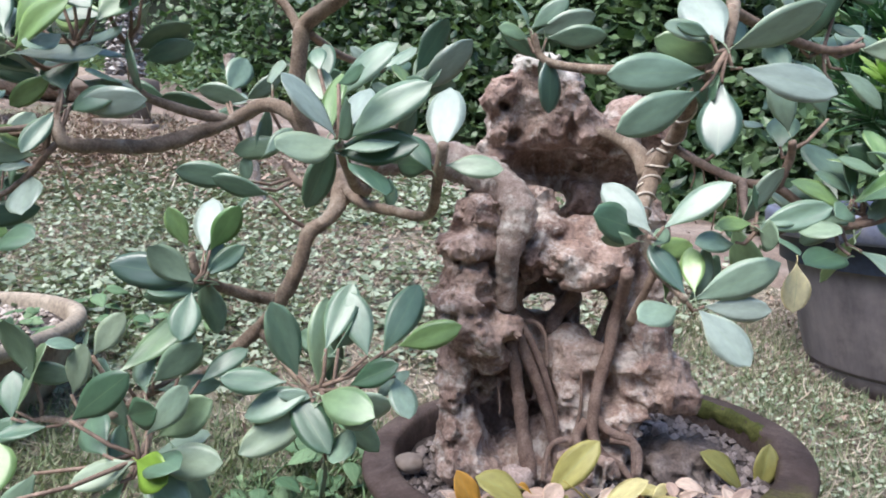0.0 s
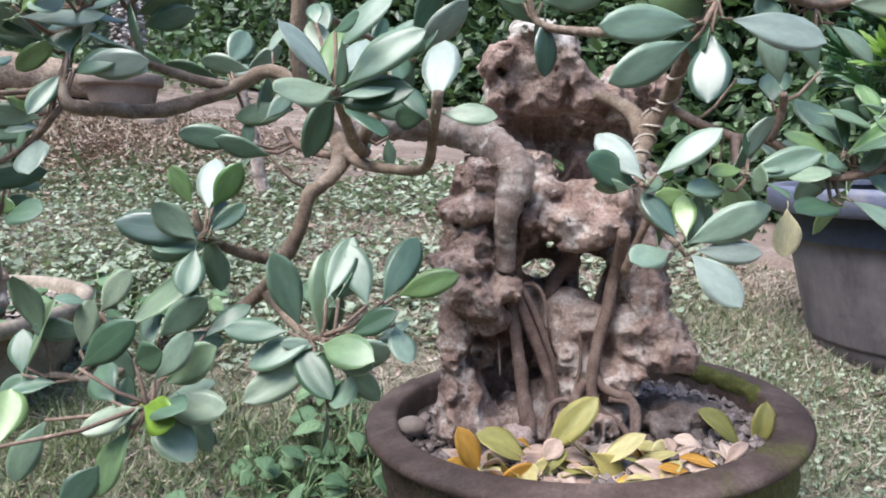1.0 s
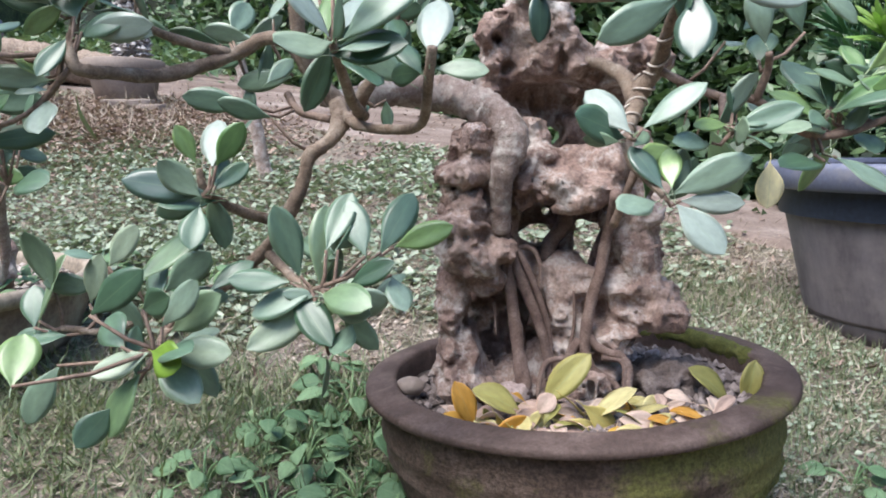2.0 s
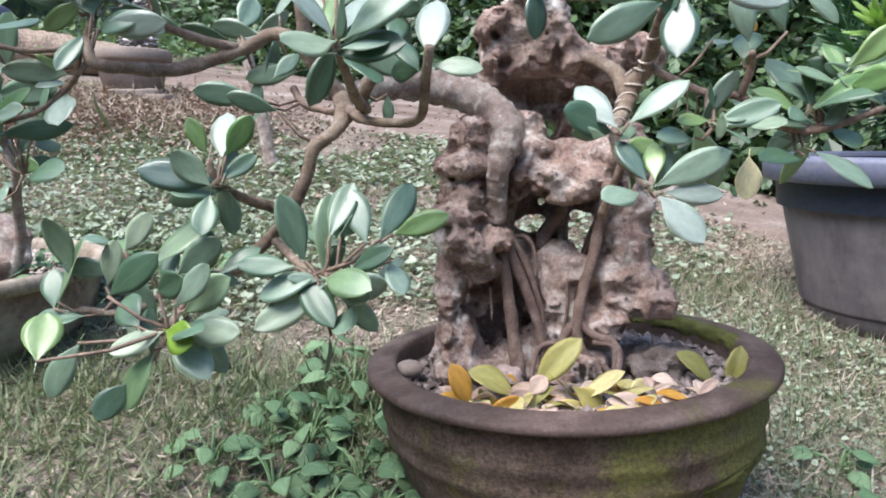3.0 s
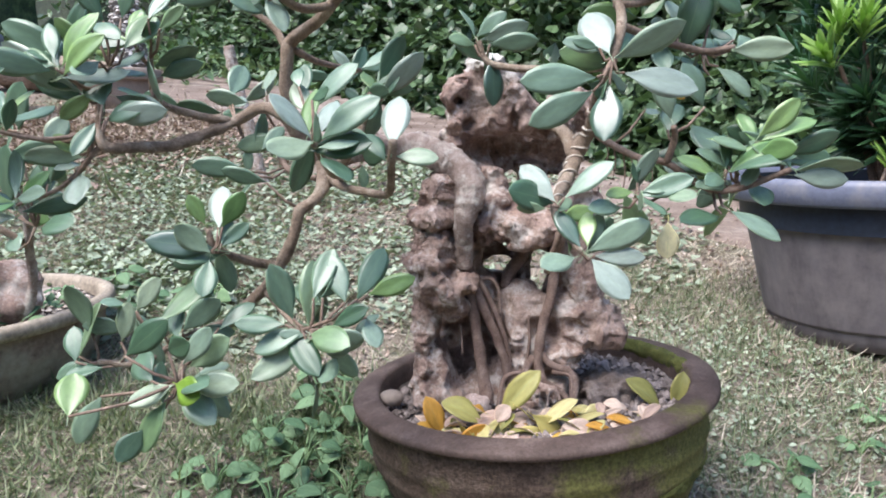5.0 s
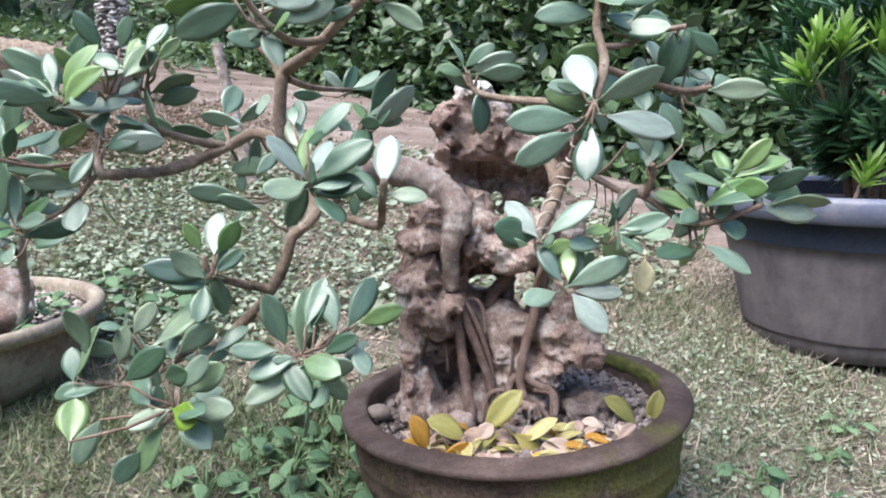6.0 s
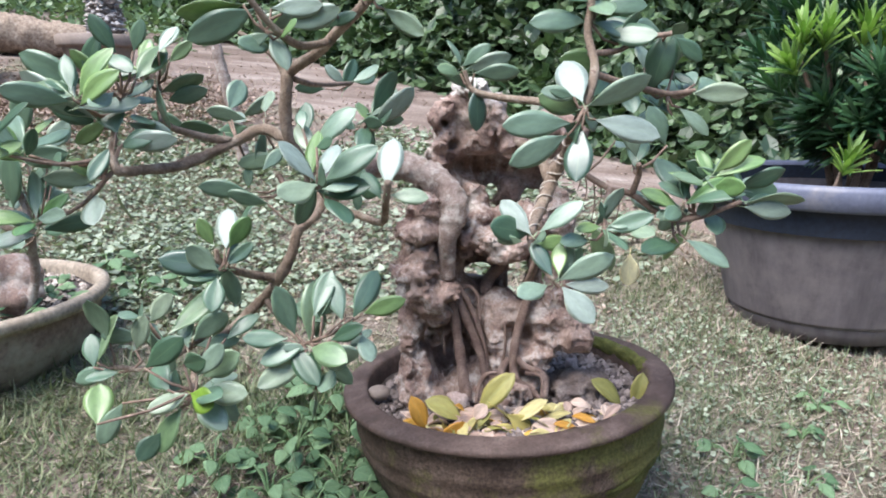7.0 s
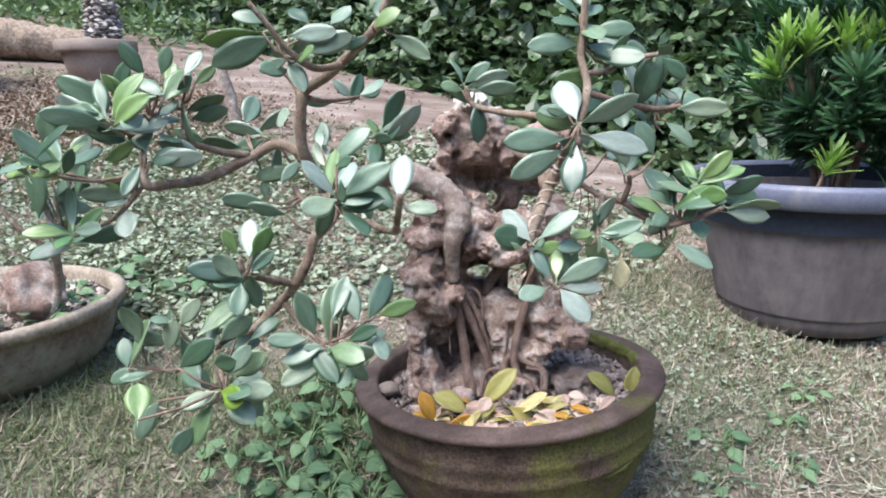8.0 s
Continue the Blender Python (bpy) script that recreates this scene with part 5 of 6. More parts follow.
# inner wall, its shade painted in by the dark material
part("inner_wall", lathe([(0.310, 0.377), (0.303, 0.355), (0.299, 0.31), (0.296, 0.27)], 96, 0.002, 6), M_INSIDE, PLANTER)
soil_2 = raw("soil", [(0.296 * r / 6 * math.cos(k * math.pi / 16), 0.296 * r / 6 * math.sin(k * math.pi / 16), 0.29 + 0.012 * noise.noise((r * 0.9, k * 0.7, 3))) for r in range(7) for k in range(32)], [(r * 32 + k, (r + 1) * 32 + k, (r + 1) * 32 + (k + 1) % 32, r * 32 + (k + 1) % 32) for r in range(6) for k in range(32)], M_SOIL)
soil_2.matrix_world = PLANTER.matrix_world.copy()
tagged(soil_2, "dark dry soil in the plastic planter", "soil", kind="stuff")


def tuft(bm, at, axis, count, length, width, rnd, spread=0.9, bend=0.12):
    """A whorl of narrow strap leaves round a shoot tip."""
    axis = Vector(axis).normalized()
    u = axis.orthogonal().normalized()
    v = axis.cross(u)
    for i in range(count):
        an = i * 2.4 + rnd.uniform(-0.3, 0.3)
        lean = spread * (0.25 + 0.75 * ((i + 0.5) / count)) * rnd.uniform(0.8, 1.2)
        d = (axis * math.cos(lean) + (u * math.cos(an) + v * math.sin(an)) * math.sin(lean)).normalized()
        b = Vector(at) - axis * (0.035 * i / count)
        L = length * rnd.uniform(0.75, 1.1)
        s = d.cross(axis)
        s = s.normalized() if s.length > 1e-4 else u
        n = s.cross(d) * L * bend
        ring = []
        for t, w in ((0, 0.35), (0.3, 0.85), (0.65, 1.0), (0.9, 0.6), (1.0, 0.12)):
            c = b + d * L * t + n * (t - t * t * 1.9)
            ring.append((bm.verts.new(c + s * width * w / 2), bm.verts.new(c + n * 0.10), bm.verts.new(c - s * width * w / 2)))
        for p, q in zip(ring, ring[1:]):
            bm.faces.new((p[0], p[1], q[1], q[0]))
            bm.faces.new((p[1], p[2], q[2], q[1]))


SHRUB = thing("potted_shrub", (1.055, 1.47, 0.31), "dense dark green shrub with lime shoot tips in a planter", "shrub")
rnd = random.Random(21)
for k in range(7):
    a = k * 0.9
    bm = sweep(bmesh.new(), spline([(1.07 + 0.02 * math.cos(a), 1.47 + 0.02 * math.sin(a), 0.30, 0.010), (1.07 + 0.07 * math.cos(a), 1.47 + 0.07 * math.sin(a), 0.5, 0.008), (1.07 + 0.15 * math.cos(a), 1.47 + 0.14 * math.sin(a), 0.72, 0.004)], 4), 6)
    under(part("stem", bm, M_TWIG), SHRUB)
for k in range(200):
    a, zz = rnd.uniform(0, 6.283), rnd.uniform(0.0, 1.0)
    r = (0.27 - 0.05 * abs(zz - 0.45) * 2) * min(1.0, 0.45 + 1.1 * zz) * math.sqrt(rnd.uniform(0.12, 1.0))
    p = Vector((1.10 + r * math.cos(a), 1.47 + r * math.sin(a), 0.43 + 0.40 * zz + 0.03 * rnd.random()))
    ax = Vector((math.cos(a) * (1.1 - zz * 0.6), math.sin(a) * (1.1 - zz * 0.6), 0.35 + 0.9 * zz))
    bm = bmesh.new()
    tuft(bm, p, ax, 20, 0.085, 0.010, rnd)
    under(part("leaf_tuft", bm, M_SHRUB), SHRUB)
for p, ax in (((0.86, 1.36, 0.715), (-0.2, -0.3, 1)), ((0.975, 1.32, 0.725), (0.0, -0.3, 1)), ((1.07, 1.32, 0.74), (0.25, -0.3, 1)), ((0.84, 1.36, 0.66), (-0.7, -0.4, 0.7)), ((0.895, 1.33, 0.72), (-0.1, -0.4, 0.9)), ((1.01, 1.30, 0.71), (0.1, -0.5, 0.8)), ((1.12, 1.30, 0.62), (0.3, -0.5, 0.8)), ((0.93, 1.58, 0.86), (0, 0, 1)), ((1.08, 1.60, 0.88), (0.1, 0, 1)), ((1.2, 1.5, 0.82), (0.4, 0, 1)), ((1.10, 1.27, 0.55), (0.4, -0.6, 0.6))):
    bm = bmesh.new()
    tuft(bm, p, ax, 24, 0.085, 0.012, rnd, 0.75)
    under(part("shoot", bm, M_SHOOT), SHRUB)
SEED = thing("seedling", (0.945, 1.30, 0.31), "small lime-green strap-leaved seedling in the planter soil", "plant")
bm = sweep(bmesh.new(), spline([(0.93, 1.30, 0.30, 0.006), (0.925, 1.30, 0.36, 0.005), (0.945, 1.30, 0.43, 0.004)], 4), 6)
under(part("stem", bm, M_TWIG), SEED)
bm = bmesh.new()
tuft(bm, (0.95, 1.29, 0.45), (0.15, -0.25, 1), 26, 0.07, 0.011, rnd, 1.1)
under(part("leaf_tuft", bm, M_SHOOT), SEED)
bm = bmesh.new()
for k in range(16):
    a = rnd.uniform(0, 6.28)
    x, y = 0.985 + 0.02 * math.cos(a), 1.255 + 0.02 * math.sin(a)
    sweep(bm, spline([(0.985, 1.255, 0.375, 0.0035), (x + 0.03 * math.cos(a), y + 0.03 * math.sin(a), 0.345, 0.003), (x + 0.06 * math.cos(a), y + 0.035 * math.sin(a), 0.305, 0.0015)], 3), 5)
tagged(part("dry_roots", bm, M_STRAW), "pale dry root tangle lying on the planter soil", "roots", kind="stuff")
for grown in (SHRUB, SEED):
    grown.location.x += 0.02


# ---- stones ----
def stone(name, at, size, material, label, seed, rough=0.25, category="stone", level=4):
    bm = bmesh.new()
    bmesh.ops.create_icosphere(bm, subdivisions=level, radius=1)
    o = Vector((seed * 3.7, seed * 1.3, seed * 2.1))
    for v in bm.verts:
        p = v.co.copy()
        v.co *= 1 + rough * noise.noise(p * 1.3 + o) + rough * 0.6 * noise.noise(p * 3.1 + o) + rough * 0.25 * noise.noise(p * 8 + o)
        v.co = Vector((v.co.x * size[0], v.co.y * size[1], v.co.z * size[2]))
    ob = part(name, bm, material)
    ob.location = at
    return tagged(ob, label, category)


stone("stone", (0.243, 0.70, 0.186), (0.046, 0.036, 0.034), M_CLOD, "rough grey-brown clod on the potting soil", 3, 0.5, level=5)
stone("stone", (-0.036, 0.725, 0.180), (0.016, 0.014, 0.011), M_GREYPOT, "smooth pale pebble on the potting soil", 5, 0.2, level=3)
stone("stone", (0.075, 0.665, 0.190), (0.018, 0.014, 0.014), M_CREAMROCK, "pinkish pale stone among fallen leaves", 6, 0.3, level=3)
stone("stone", (0.258, 0.79, 0.190), (0.009, 0.008, 0.011), M_CREAMROCK, "pale broken stone on the potting grit", 7, 0.4, level=3)


def grit(name, count, spot, size, material, seed, label, category):
    """Many small angular stones as one object."""
    rng = np.random.default_rng(seed)
    base = np.array([(0, 0, 1), (0.9, 0, 0.1), (0.25, 0.85, -0.1), (-0.75, 0.5, 0.15), (-0.7, -0.55, -0.1), (0.3, -0.85, 0.1), (0, 0, -0.8)])
    tri = np.array([(0, 1, 2), (0, 2, 3), (0, 3, 4), (0, 4, 5), (0, 5, 1), (6, 2, 1), (6, 3, 2), (6, 4, 3), (6, 5, 4), (6, 1, 5)])
    V, Fc = [], []
    for i in range(count):
        c = np.array(spot(rng))
        s = rng.uniform(*size) * rng.uniform(0.7, 1.2, 3) * np.array((1, 1, 0.75))
        a = rng.uniform(0, 6.28)
        R = np.array(((math.cos(a), -math.sin(a), 0), (math.sin(a), math.cos(a), 0), (0, 0, 1)))
        V.append((base * rng.uniform(0.75, 1.2, (7, 1)) * s) @ R.T + c)
        Fc.append(tri + 7 * i)
    return tagged(raw(name, np.concatenate(V), np.concatenate(Fc), material, smooth=False), label, category, kind="stuff")


def pot_spot(rng):
    r, a = 0.195 * math.sqrt(rng.random()), rng.uniform(0, 6.283)
    v = POT.matrix_world @ Vector((r * math.cos(a), r * math.sin(a), 0.162 + 0.009 * (1 - r / 0.2) + 0.010 * max(0, -r * math.sin(a) / 0.2) + rng.uniform(-0.004, 0.003)))
    return tuple(v)


grit("potting_grit", 3000, pot_spot, (0.003, 0.0085), M_PEBBLE, 2, "brown and grey grit covering the potting soil", "gravel")

# ---- fallen leaves in the pot ----
FALLEN = [
    (0.032, 0.600, 0.182, 0.017, 0.606, 0.220, 0.018, "O"),
    (0.081, 0.615, 0.190, 0.040, 0.621, 0.213, 0.026, "V"),
    (0.045, 0.585, 0.179, 0.080, 0.591, 0.191, 0.018, "O"),
    (0.069, 0.605, 0.216, 0.081, 0.611, 0.206, 0.011, "O"),
    (0.097, 0.620, 0.195, 0.139, 0.626, 0.240, 0.023, "V"),
    (0.092, 0.605, 0.194, 0.107, 0.611, 0.209, 0.015, "C"),
    (0.116, 0.612, 0.213, 0.139, 0.618, 0.189, 0.010, "Y"),
    (0.111, 0.585, 0.195, 0.147, 0.591, 0.179, 0.016, "Y"),
    (0.092, 0.575, 0.191, 0.139, 0.581, 0.175, 0.014, "C"),
    (0.142, 0.600, 0.190, 0.180, 0.606, 0.216, 0.022, "Y"),
    (0.165, 0.600, 0.187, 0.210, 0.606, 0.201, 0.023, "Y"),
    (0.134, 0.590, 0.209, 0.163, 0.596, 0.182, 0.019, "Y"),
]
FALLEN += [
    (0.217, 0.620, 0.175, 0.230, 0.626, 0.194, 0.018, "C"),
    (0.244, 0.620, 0.181, 0.281, 0.626, 0.187, 0.016, "Y"),
    (0.271, 0.630, 0.175, 0.303, 0.636, 0.184, 0.009, "O"),
    (0.303, 0.660, 0.182, 0.268, 0.666, 0.215, 0.023, "V"),
    (0.320, 0.670, 0.173, 0.332, 0.676, 0.215, 0.019, "V"),
    (0.019, 0.575, 0.187, 0.043, 0.581, 0.188, 0.013, "C"),
    (0.167, 0.580, 0.184, 0.197, 0.586, 0.187, 0.013, "C"),
    (0.160, 0.575, 0.179, 0.201, 0.581, 0.185, 0.009, "V"),
    (0.229, 0.600, 0.176, 0.266, 0.606, 0.181, 0.012, "C"),
    (0.051, 0.590, 0.200, 0.068, 0.596, 0.177, 0.016, "Y"),
    (0.075, 0.570, 0.181, 0.104, 0.576, 0.187, 0.011, "C"),
]

DROP = {"Y": leaf_mesh("yellow_leaf", 0.15, 0.22, (M_YELLOW, M_YELLOW), 41), "O": leaf_mesh("orange_leaf", 0.3, 0.3, (M_ORANGE, M_ORANGE), 42), "V": leaf_mesh("olive_leaf", 0.25, 0.3, (M_OLIVE, M_OLIVE), 43), "C": leaf_mesh("dry_leaf", 0.35, 0.45, (M_CREAM, M_CREAM), 44)}
WORDS = {"Y": "fallen yellow-green fig leaf lying in the clay pot", "O": "fallen orange-yellow fig leaf lying in the clay pot", "V": "fallen olive fig leaf propped in the clay pot", "C": "pale dry curled fig leaf in the clay pot"}
for *r, kind in FALLEN:
    ob = new("fallen_leaf", DROP[kind])
    ob.matrix_world = leaf_pose(r[:3], [a + 1.18 * (b - a) for a, b in zip(r[:3], r[3:6])], leaf_rnd.uniform(-25, 25), r[6] * 1.3, (0.0, -0.5, 0.85))
    tagged(ob, WORDS[kind], "leaf", "fallen leaves in the pot")

for k in range(150):
    kind = "CYOCCVYCC"[k % 9]
    x, y = leaf_rnd.uniform(0.01, 0.27), leaf_rnd.uniform(0.548, 0.635)
    if (x - 0.15) ** 2 + (y - 0.748) ** 2 > 0.0365:
        continue
    a, L, z = leaf_rnd.uniform(0, 6.28), leaf_rnd.uniform(0.024, 0.048), 0.179 + leaf_rnd.uniform(0.0, 0.014) + 0.05 * (x - 0.15)
    ob = new("fallen_leaf", DROP[kind])
    ob.matrix_world = leaf_pose((x, y, z), (x + L * math.cos(a), y + 0.6 * L * math.sin(a), z + leaf_rnd.uniform(-0.004, 0.016)), leaf_rnd.uniform(-50, 50), L * leaf_rnd.uniform(0.30, 0.5), (0.0, -0.2, 0.95))
    tagged(ob, WORDS[kind], "leaf", "fallen leaves in the pot")

# a yellow leaf still hanging, an orange one caught in the twigs, and one young leaf
put_leaf(TREE, leaf_mesh("pale_yellow_leaf", 0.15, 0.15, (M_HANG, M_HANG), 45), leaf_pose((0.250, 0.492, 0.437), (0.249, 0.490, 0.402), 0, 0.022, (-0.3, -1.0, 0.9)), "leaf", "yellowing pale leaf")
put_leaf(TREE, DROP["O"], leaf_pose((0.305, 0.66, 0.567), (0.318, 0.655, 0.556), 0, 0.014), "leaf", "small orange leaf")
put_leaf(TREE, LIME[0], leaf_pose((-0.208, 0.455, 0.306), (-0.178, 0.43, 0.303), 0, 0.027), "leaf", "bright lime young leaf")


# ---- training wire on the side branch ----
def wire(branch, pts, gap, turns):
    P = spline(pts, 12)
    out = []
    for i, p in enumerate(P):
        d = (P[min(i + 1, len(P) - 1)] - P[max(i - 1, 0)])[:3]
        d = Vector(d).normalized()
        u = d.orthogonal().normalized()
        v = d.cross(u)
        a = turns * 6.283 * i / len(P)
        r = p[3] + gap
        out.append((*(Vector(p[:3]) + (u * math.cos(a) + v * math.sin(a)) * r), 0.0012))
    part("training_wire", sweep(bmesh.new(), spline(out, 2), 6), M_WIRE, branch, "dull pale aluminium wire wound round the branch")


wire(low_branch, [(0.206, 0.68, 0.513, 0.0094), (0.192, 0.655, 0.488, 0.0089), (0.175, 0.62, 0.465, 0.0079), (0.149, 0.52, 0.454, 0.0049)], 0.0006, 5)
wire(high_branch, [(0.196, 0.665, 0.494, 0.0084), (0.21, 0.65, 0.527, 0.0079), (0.203, 0.58, 0.562, 0.0054)], 0.0006, 4)

# ---- the second bowl, with its own rock and plant ----
BOWL = thing("clay_bowl", (-0.88, 1.03, 0.105), "wide clay bonsai bowl with a pale worn rim", "pot")
part("body", lathe([(0.18, 0.0), (0.228, 0.004), (0.258, 0.04), (0.274, 0.09), (0.279, 0.125)], 72, 0.003, 8, True), M_CLAY, BOWL)
part("rim", lathe([(0.277, 0.122), (0.291, 0.124), (0.296, 0.134), (0.294, 0.145), (0.284, 0.149), (0.272, 0.146), (0.268, 0.135), (0.266, 0.11)], 72, 0.003, 8), M_RIMCLAY, BOWL, "pale worn rim")
bs = raw("soil", [(0.267 * r / 6 * math.cos(k * math.pi / 16), 0.267 * r / 6 * math.sin(k * math.pi / 16), 0.12 + 0.012 * noise.noise((r * 0.9, k * 0.7, 9))) for r in range(7) for k in range(32)], [(r * 32 + k, (r + 1) * 32 + k, (r + 1) * 32 + (k + 1) % 32, r * 32 + (k + 1) % 32) for r in range(6) for k in range(32)], M_SOIL)
bs.matrix_world = BOWL.matrix_world.copy()
tagged(bs, "gritty brown soil in the clay bowl", "soil", kind="stuff")
stone("bowl_rock", (-0.70, 0.97, 0.282), (0.060, 0.050, 0.054), M_ROCK, "rounded brown rock with a pale top in a bowl", 12, 0.3, "rock")
limb(SIDE, "trunk", [(-0.66, 0.94, 0.235, 0.009), (-0.635, 0.94, 0.30, 0.008), (-0.62, 0.92, 0.36, 0.007), (-0.60, 0.89, 0.42, 0.006), (-0.62, 0.88, 0.50, 0.004)])
limb(SIDE, "branch", [(-0.615, 0.91, 0.375, 0.006), (-0.66, 0.89, 0.42, 0.005), (-0.70, 0.88, 0.50, 0.003)])

# ---- things at the back: pots, blocks, a slab and a sapling stem ----
BACKPOT = thing("flower_pot", (-1.99, 4.24, land(-1.99, 4.24) - 0.02), "grey-brown plant pot heaped with pale dry stalks", "pot")
part("body", lathe([(0.15, 0.0), (0.163, 0.005), (0.195, 0.15), (0.207, 0.20)], 48, 0.003, 2, True), M_GREYPOT, BACKPOT)
part("rim", lathe([(0.205, 0.195), (0.233, 0.197), (0.238, 0.21), (0.238, 0.262), (0.229, 0.268), (0.216, 0.262), (0.211, 0.22)], 48, 0.003, 2), M_GREYPOT, BACKPOT)


def heap(rng):
    r, a, h = 0.12 * math.sqrt(rng.random()), rng.uniform(0, 6.283), rng.random()
    return -1.93 + r * (1 - 0.35 * h) * math.cos(a), 4.24 + r * (1 - 0.35 * h) * math.sin(a), BACKPOT.location.z + 0.20 + 0.50 * h


grit("dry_heap", 1400, heap, (0.008, 0.03), M_ASH, 8, "pale grey stack of dry chips standing in the pot", "chips")
BIGPOT = thing("large_planter", (-2.62, 3.5, 0.66), "tall brown planter with a dark bluish rim band", "planter")
part("body", lathe([(0.22, 0.0), (0.23, 0.005), (0.27, 0.32), (0.285, 0.40)], 48, 0.003, 4, True), M_GREYPOT, BIGPOT)
part("rim", lathe([(0.28, 0.39), (0.315, 0.392), (0.32, 0.40), (0.32, 0.47), (0.31, 0.475), (0.29, 0.46), (0.285, 0.40)], 48, 0.003, 4), M_RIM, BIGPOT)


def block(name, at, size, turn, material, label, category):
    bm = bmesh.new()
    bmesh.ops.create_cube(bm, size=1)
    bmesh.ops.subdivide_edges(bm, edges=bm.edges[:], cuts=5, use_grid_fill=True)
    for v in bm.verts:
        p = Vector((v.co.x * size[0], v.co.y * size[1], v.co.z * size[2]))
        q = p + Vector(at)
        v.co = p * (1 - 0.25 * max(0, p.length / (0.5 * Vector(size).length) - 0.75)) + 0.10 * min(size) * Vector((noise.noise(q * 14), noise.noise(q * 14 + Vector((5, 5, 5))), noise.noise(q * 14 + Vector((9, 2, 4)))))
    ob = part(name, bm, material)
    ob.matrix_world = Matrix.Translation(at) @ Matrix.Rotation(radians(turn), 4, 'Z')
    return tagged(ob, label, category)


log_bm = sweep(bmesh.new(), spline([(-3.25, 4.75, 1.12, 0.125), (-2.95, 4.82, 1.08, 0.13), (-2.60, 4.92, 1.03, 0.12), (-2.25, 5.02, 0.99, 0.11)], 10), 20, 0.2, 4)
tagged(part("log", log_bm, M_BRANCH), "weathered brown log lying beside the garden path", "log")
block("stone_block", (-2.42, 4.0, 0.70), (0.3, 0.22, 0.12), -8, M_CLAY, "flat brown stone block bedded in the earth", "block")
block("stone_slab", (-1.84, 3.94, 0.70), (0.28, 0.16, 0.075), 14, M_GREYPOT, "flat grey-brown stone slab lying before a pot", "slab")
block("stone_slab", (-1.66, 3.88, 0.675), (0.14, 0.12, 0.06), -20, M_GREYPOT, "small grey-brown broken slab on the earth", "slab")
STEM = thing("sapling_stem", (-0.679, 2.457, 0.33), "rough grey-brown leafless sapling stem in the ground", "stem")
limb(STEM, "trunk", [(-0.66, 2.457, 0.31, 0.030), (-0.675, 2.457, 0.42, 0.024), (-0.70, 2.457, 0.58, 0.023), (-0.735, 2.457, 0.75, 0.021), (-0.755, 2.457, 0.875, 0.020)])


# ---- ground cover ----
def scatter(name, count, spot, length, width, rise, bend, material, seed, label, category, lean=None):
    """Many small bent blades or leaves as one object, standing on the ground at the spots drawn."""
    rng = np.random.default_rng(seed)
    xy = spot(rng, count)
    n = len(xy)
    z = np.array([land(x, y) for x, y in xy])
    base = np.stack([xy[:, 0], xy[:, 1], z], 1)
    a = rng.uniform(0, 2 * math.pi, n)
    up = rng.uniform(*rise, n)
    d = np.stack([np.cos(a) * np.cos(up), np.sin(a) * np.cos(up), np.sin(up)], 1)
    side = np.stack([-np.sin(a), np.cos(a), rng.uniform(-0.4, 0.4, n)], 1)
    side /= np.linalg.norm(side, axis=1)[:, None]
    L, W = rng.uniform(*length, n)[:, None], rng.uniform(*width, n)[:, None]
    nn = np.cross(side, d) * L * bend
    base[:, 2] += rng.uniform(*(lean or (-0.004, 0.004)), n)
    V = np.stack([base, base + d * L * 0.36 + side * W * 0.5 + nn * 0.45, base + d * L * 0.70 + side * W * 0.42 + nn * 0.35, base + d * L - nn * 0.3, base + d * L * 0.70 - side * W * 0.42 + nn * 0.35, base + d * L * 0.36 - side * W * 0.5 + nn * 0.45], 1).reshape(-1, 3)
    k = 6 * np.arange(n)[:, None, None]
    Fc = np.concatenate([(np.array([(0, 5, 1), (1, 5, 2), (2, 5, 4), (2, 4, 3)])[None] + k).reshape(-1, 3)])
    return tagged(raw(name, V, Fc, material, smooth=False), label, category, kind="stuff")


def patch(x0, x1, y0, y1, scale, cut, seed, soft=0.25, power=1.0):
    """Spots in a rectangle, gathered in patches by a noise."""
    def spot(rng, count):
        xy = np.stack([rng.uniform(x0, x1, count), y0 + (y1 - y0) * rng.random(count) ** power], 1)
        v = lattice_noise(np.concatenate([xy, np.full((count, 1), seed * 0.37)], 1), scale, seed)
        rim = np.minimum(np.minimum(xy[:, 0] - x0, x1 - xy[:, 0]), np.minimum(xy[:, 1] - y0, y1 - xy[:, 1]))
        xy = xy[v + rng.uniform(-soft, soft, count) - 0.9 * np.clip(1 - rim / (0.14 * (y1 - y0)), 0, 1) > cut]
        inside = ((xy[:, 0] - 0.15) ** 2 + (xy[:, 1] - 0.748) ** 2 < 0.19 ** 2) | ((xy[:, 0] - 1.03) ** 2 + (xy[:, 1] - 1.47) ** 2 < 0.215 ** 2) | ((xy[:, 0] + 0.85) ** 2 + (xy[:, 1] - 1.06) ** 2 < 0.2 ** 2)
        return xy[~inside]
    return spot


scatter("dry_straw", 95000, patch(-1.9, 2.0, 0.3, 2.7, 1.5, -0.4, 31, 0.4), (0.02, 0.085), (0.0014, 0.0034), (-0.05, 0.45), 0.2, M_STRAW, 1, "pale dry straw and grass stalks lying on the ground", "straw")
scatter("leaf_litter", 17000, patch(-3.2, 2.2, 0.9, 4.6, 1.2, -0.45, 32, 0.5), (0.01, 0.04), (0.006, 0.018), (-0.2, 0.6), 0.3, M_LITTER, 2, "brown dry leaf litter over the bare earth", "litter")
def mound(rng, count):
    xy = np.stack([rng.normal(-1.65, 0.42, count), rng.normal(3.2, 0.55, count)], 1)
    return xy[(xy[:, 1] > 1.9) & (xy[:, 0] > -2.8)]


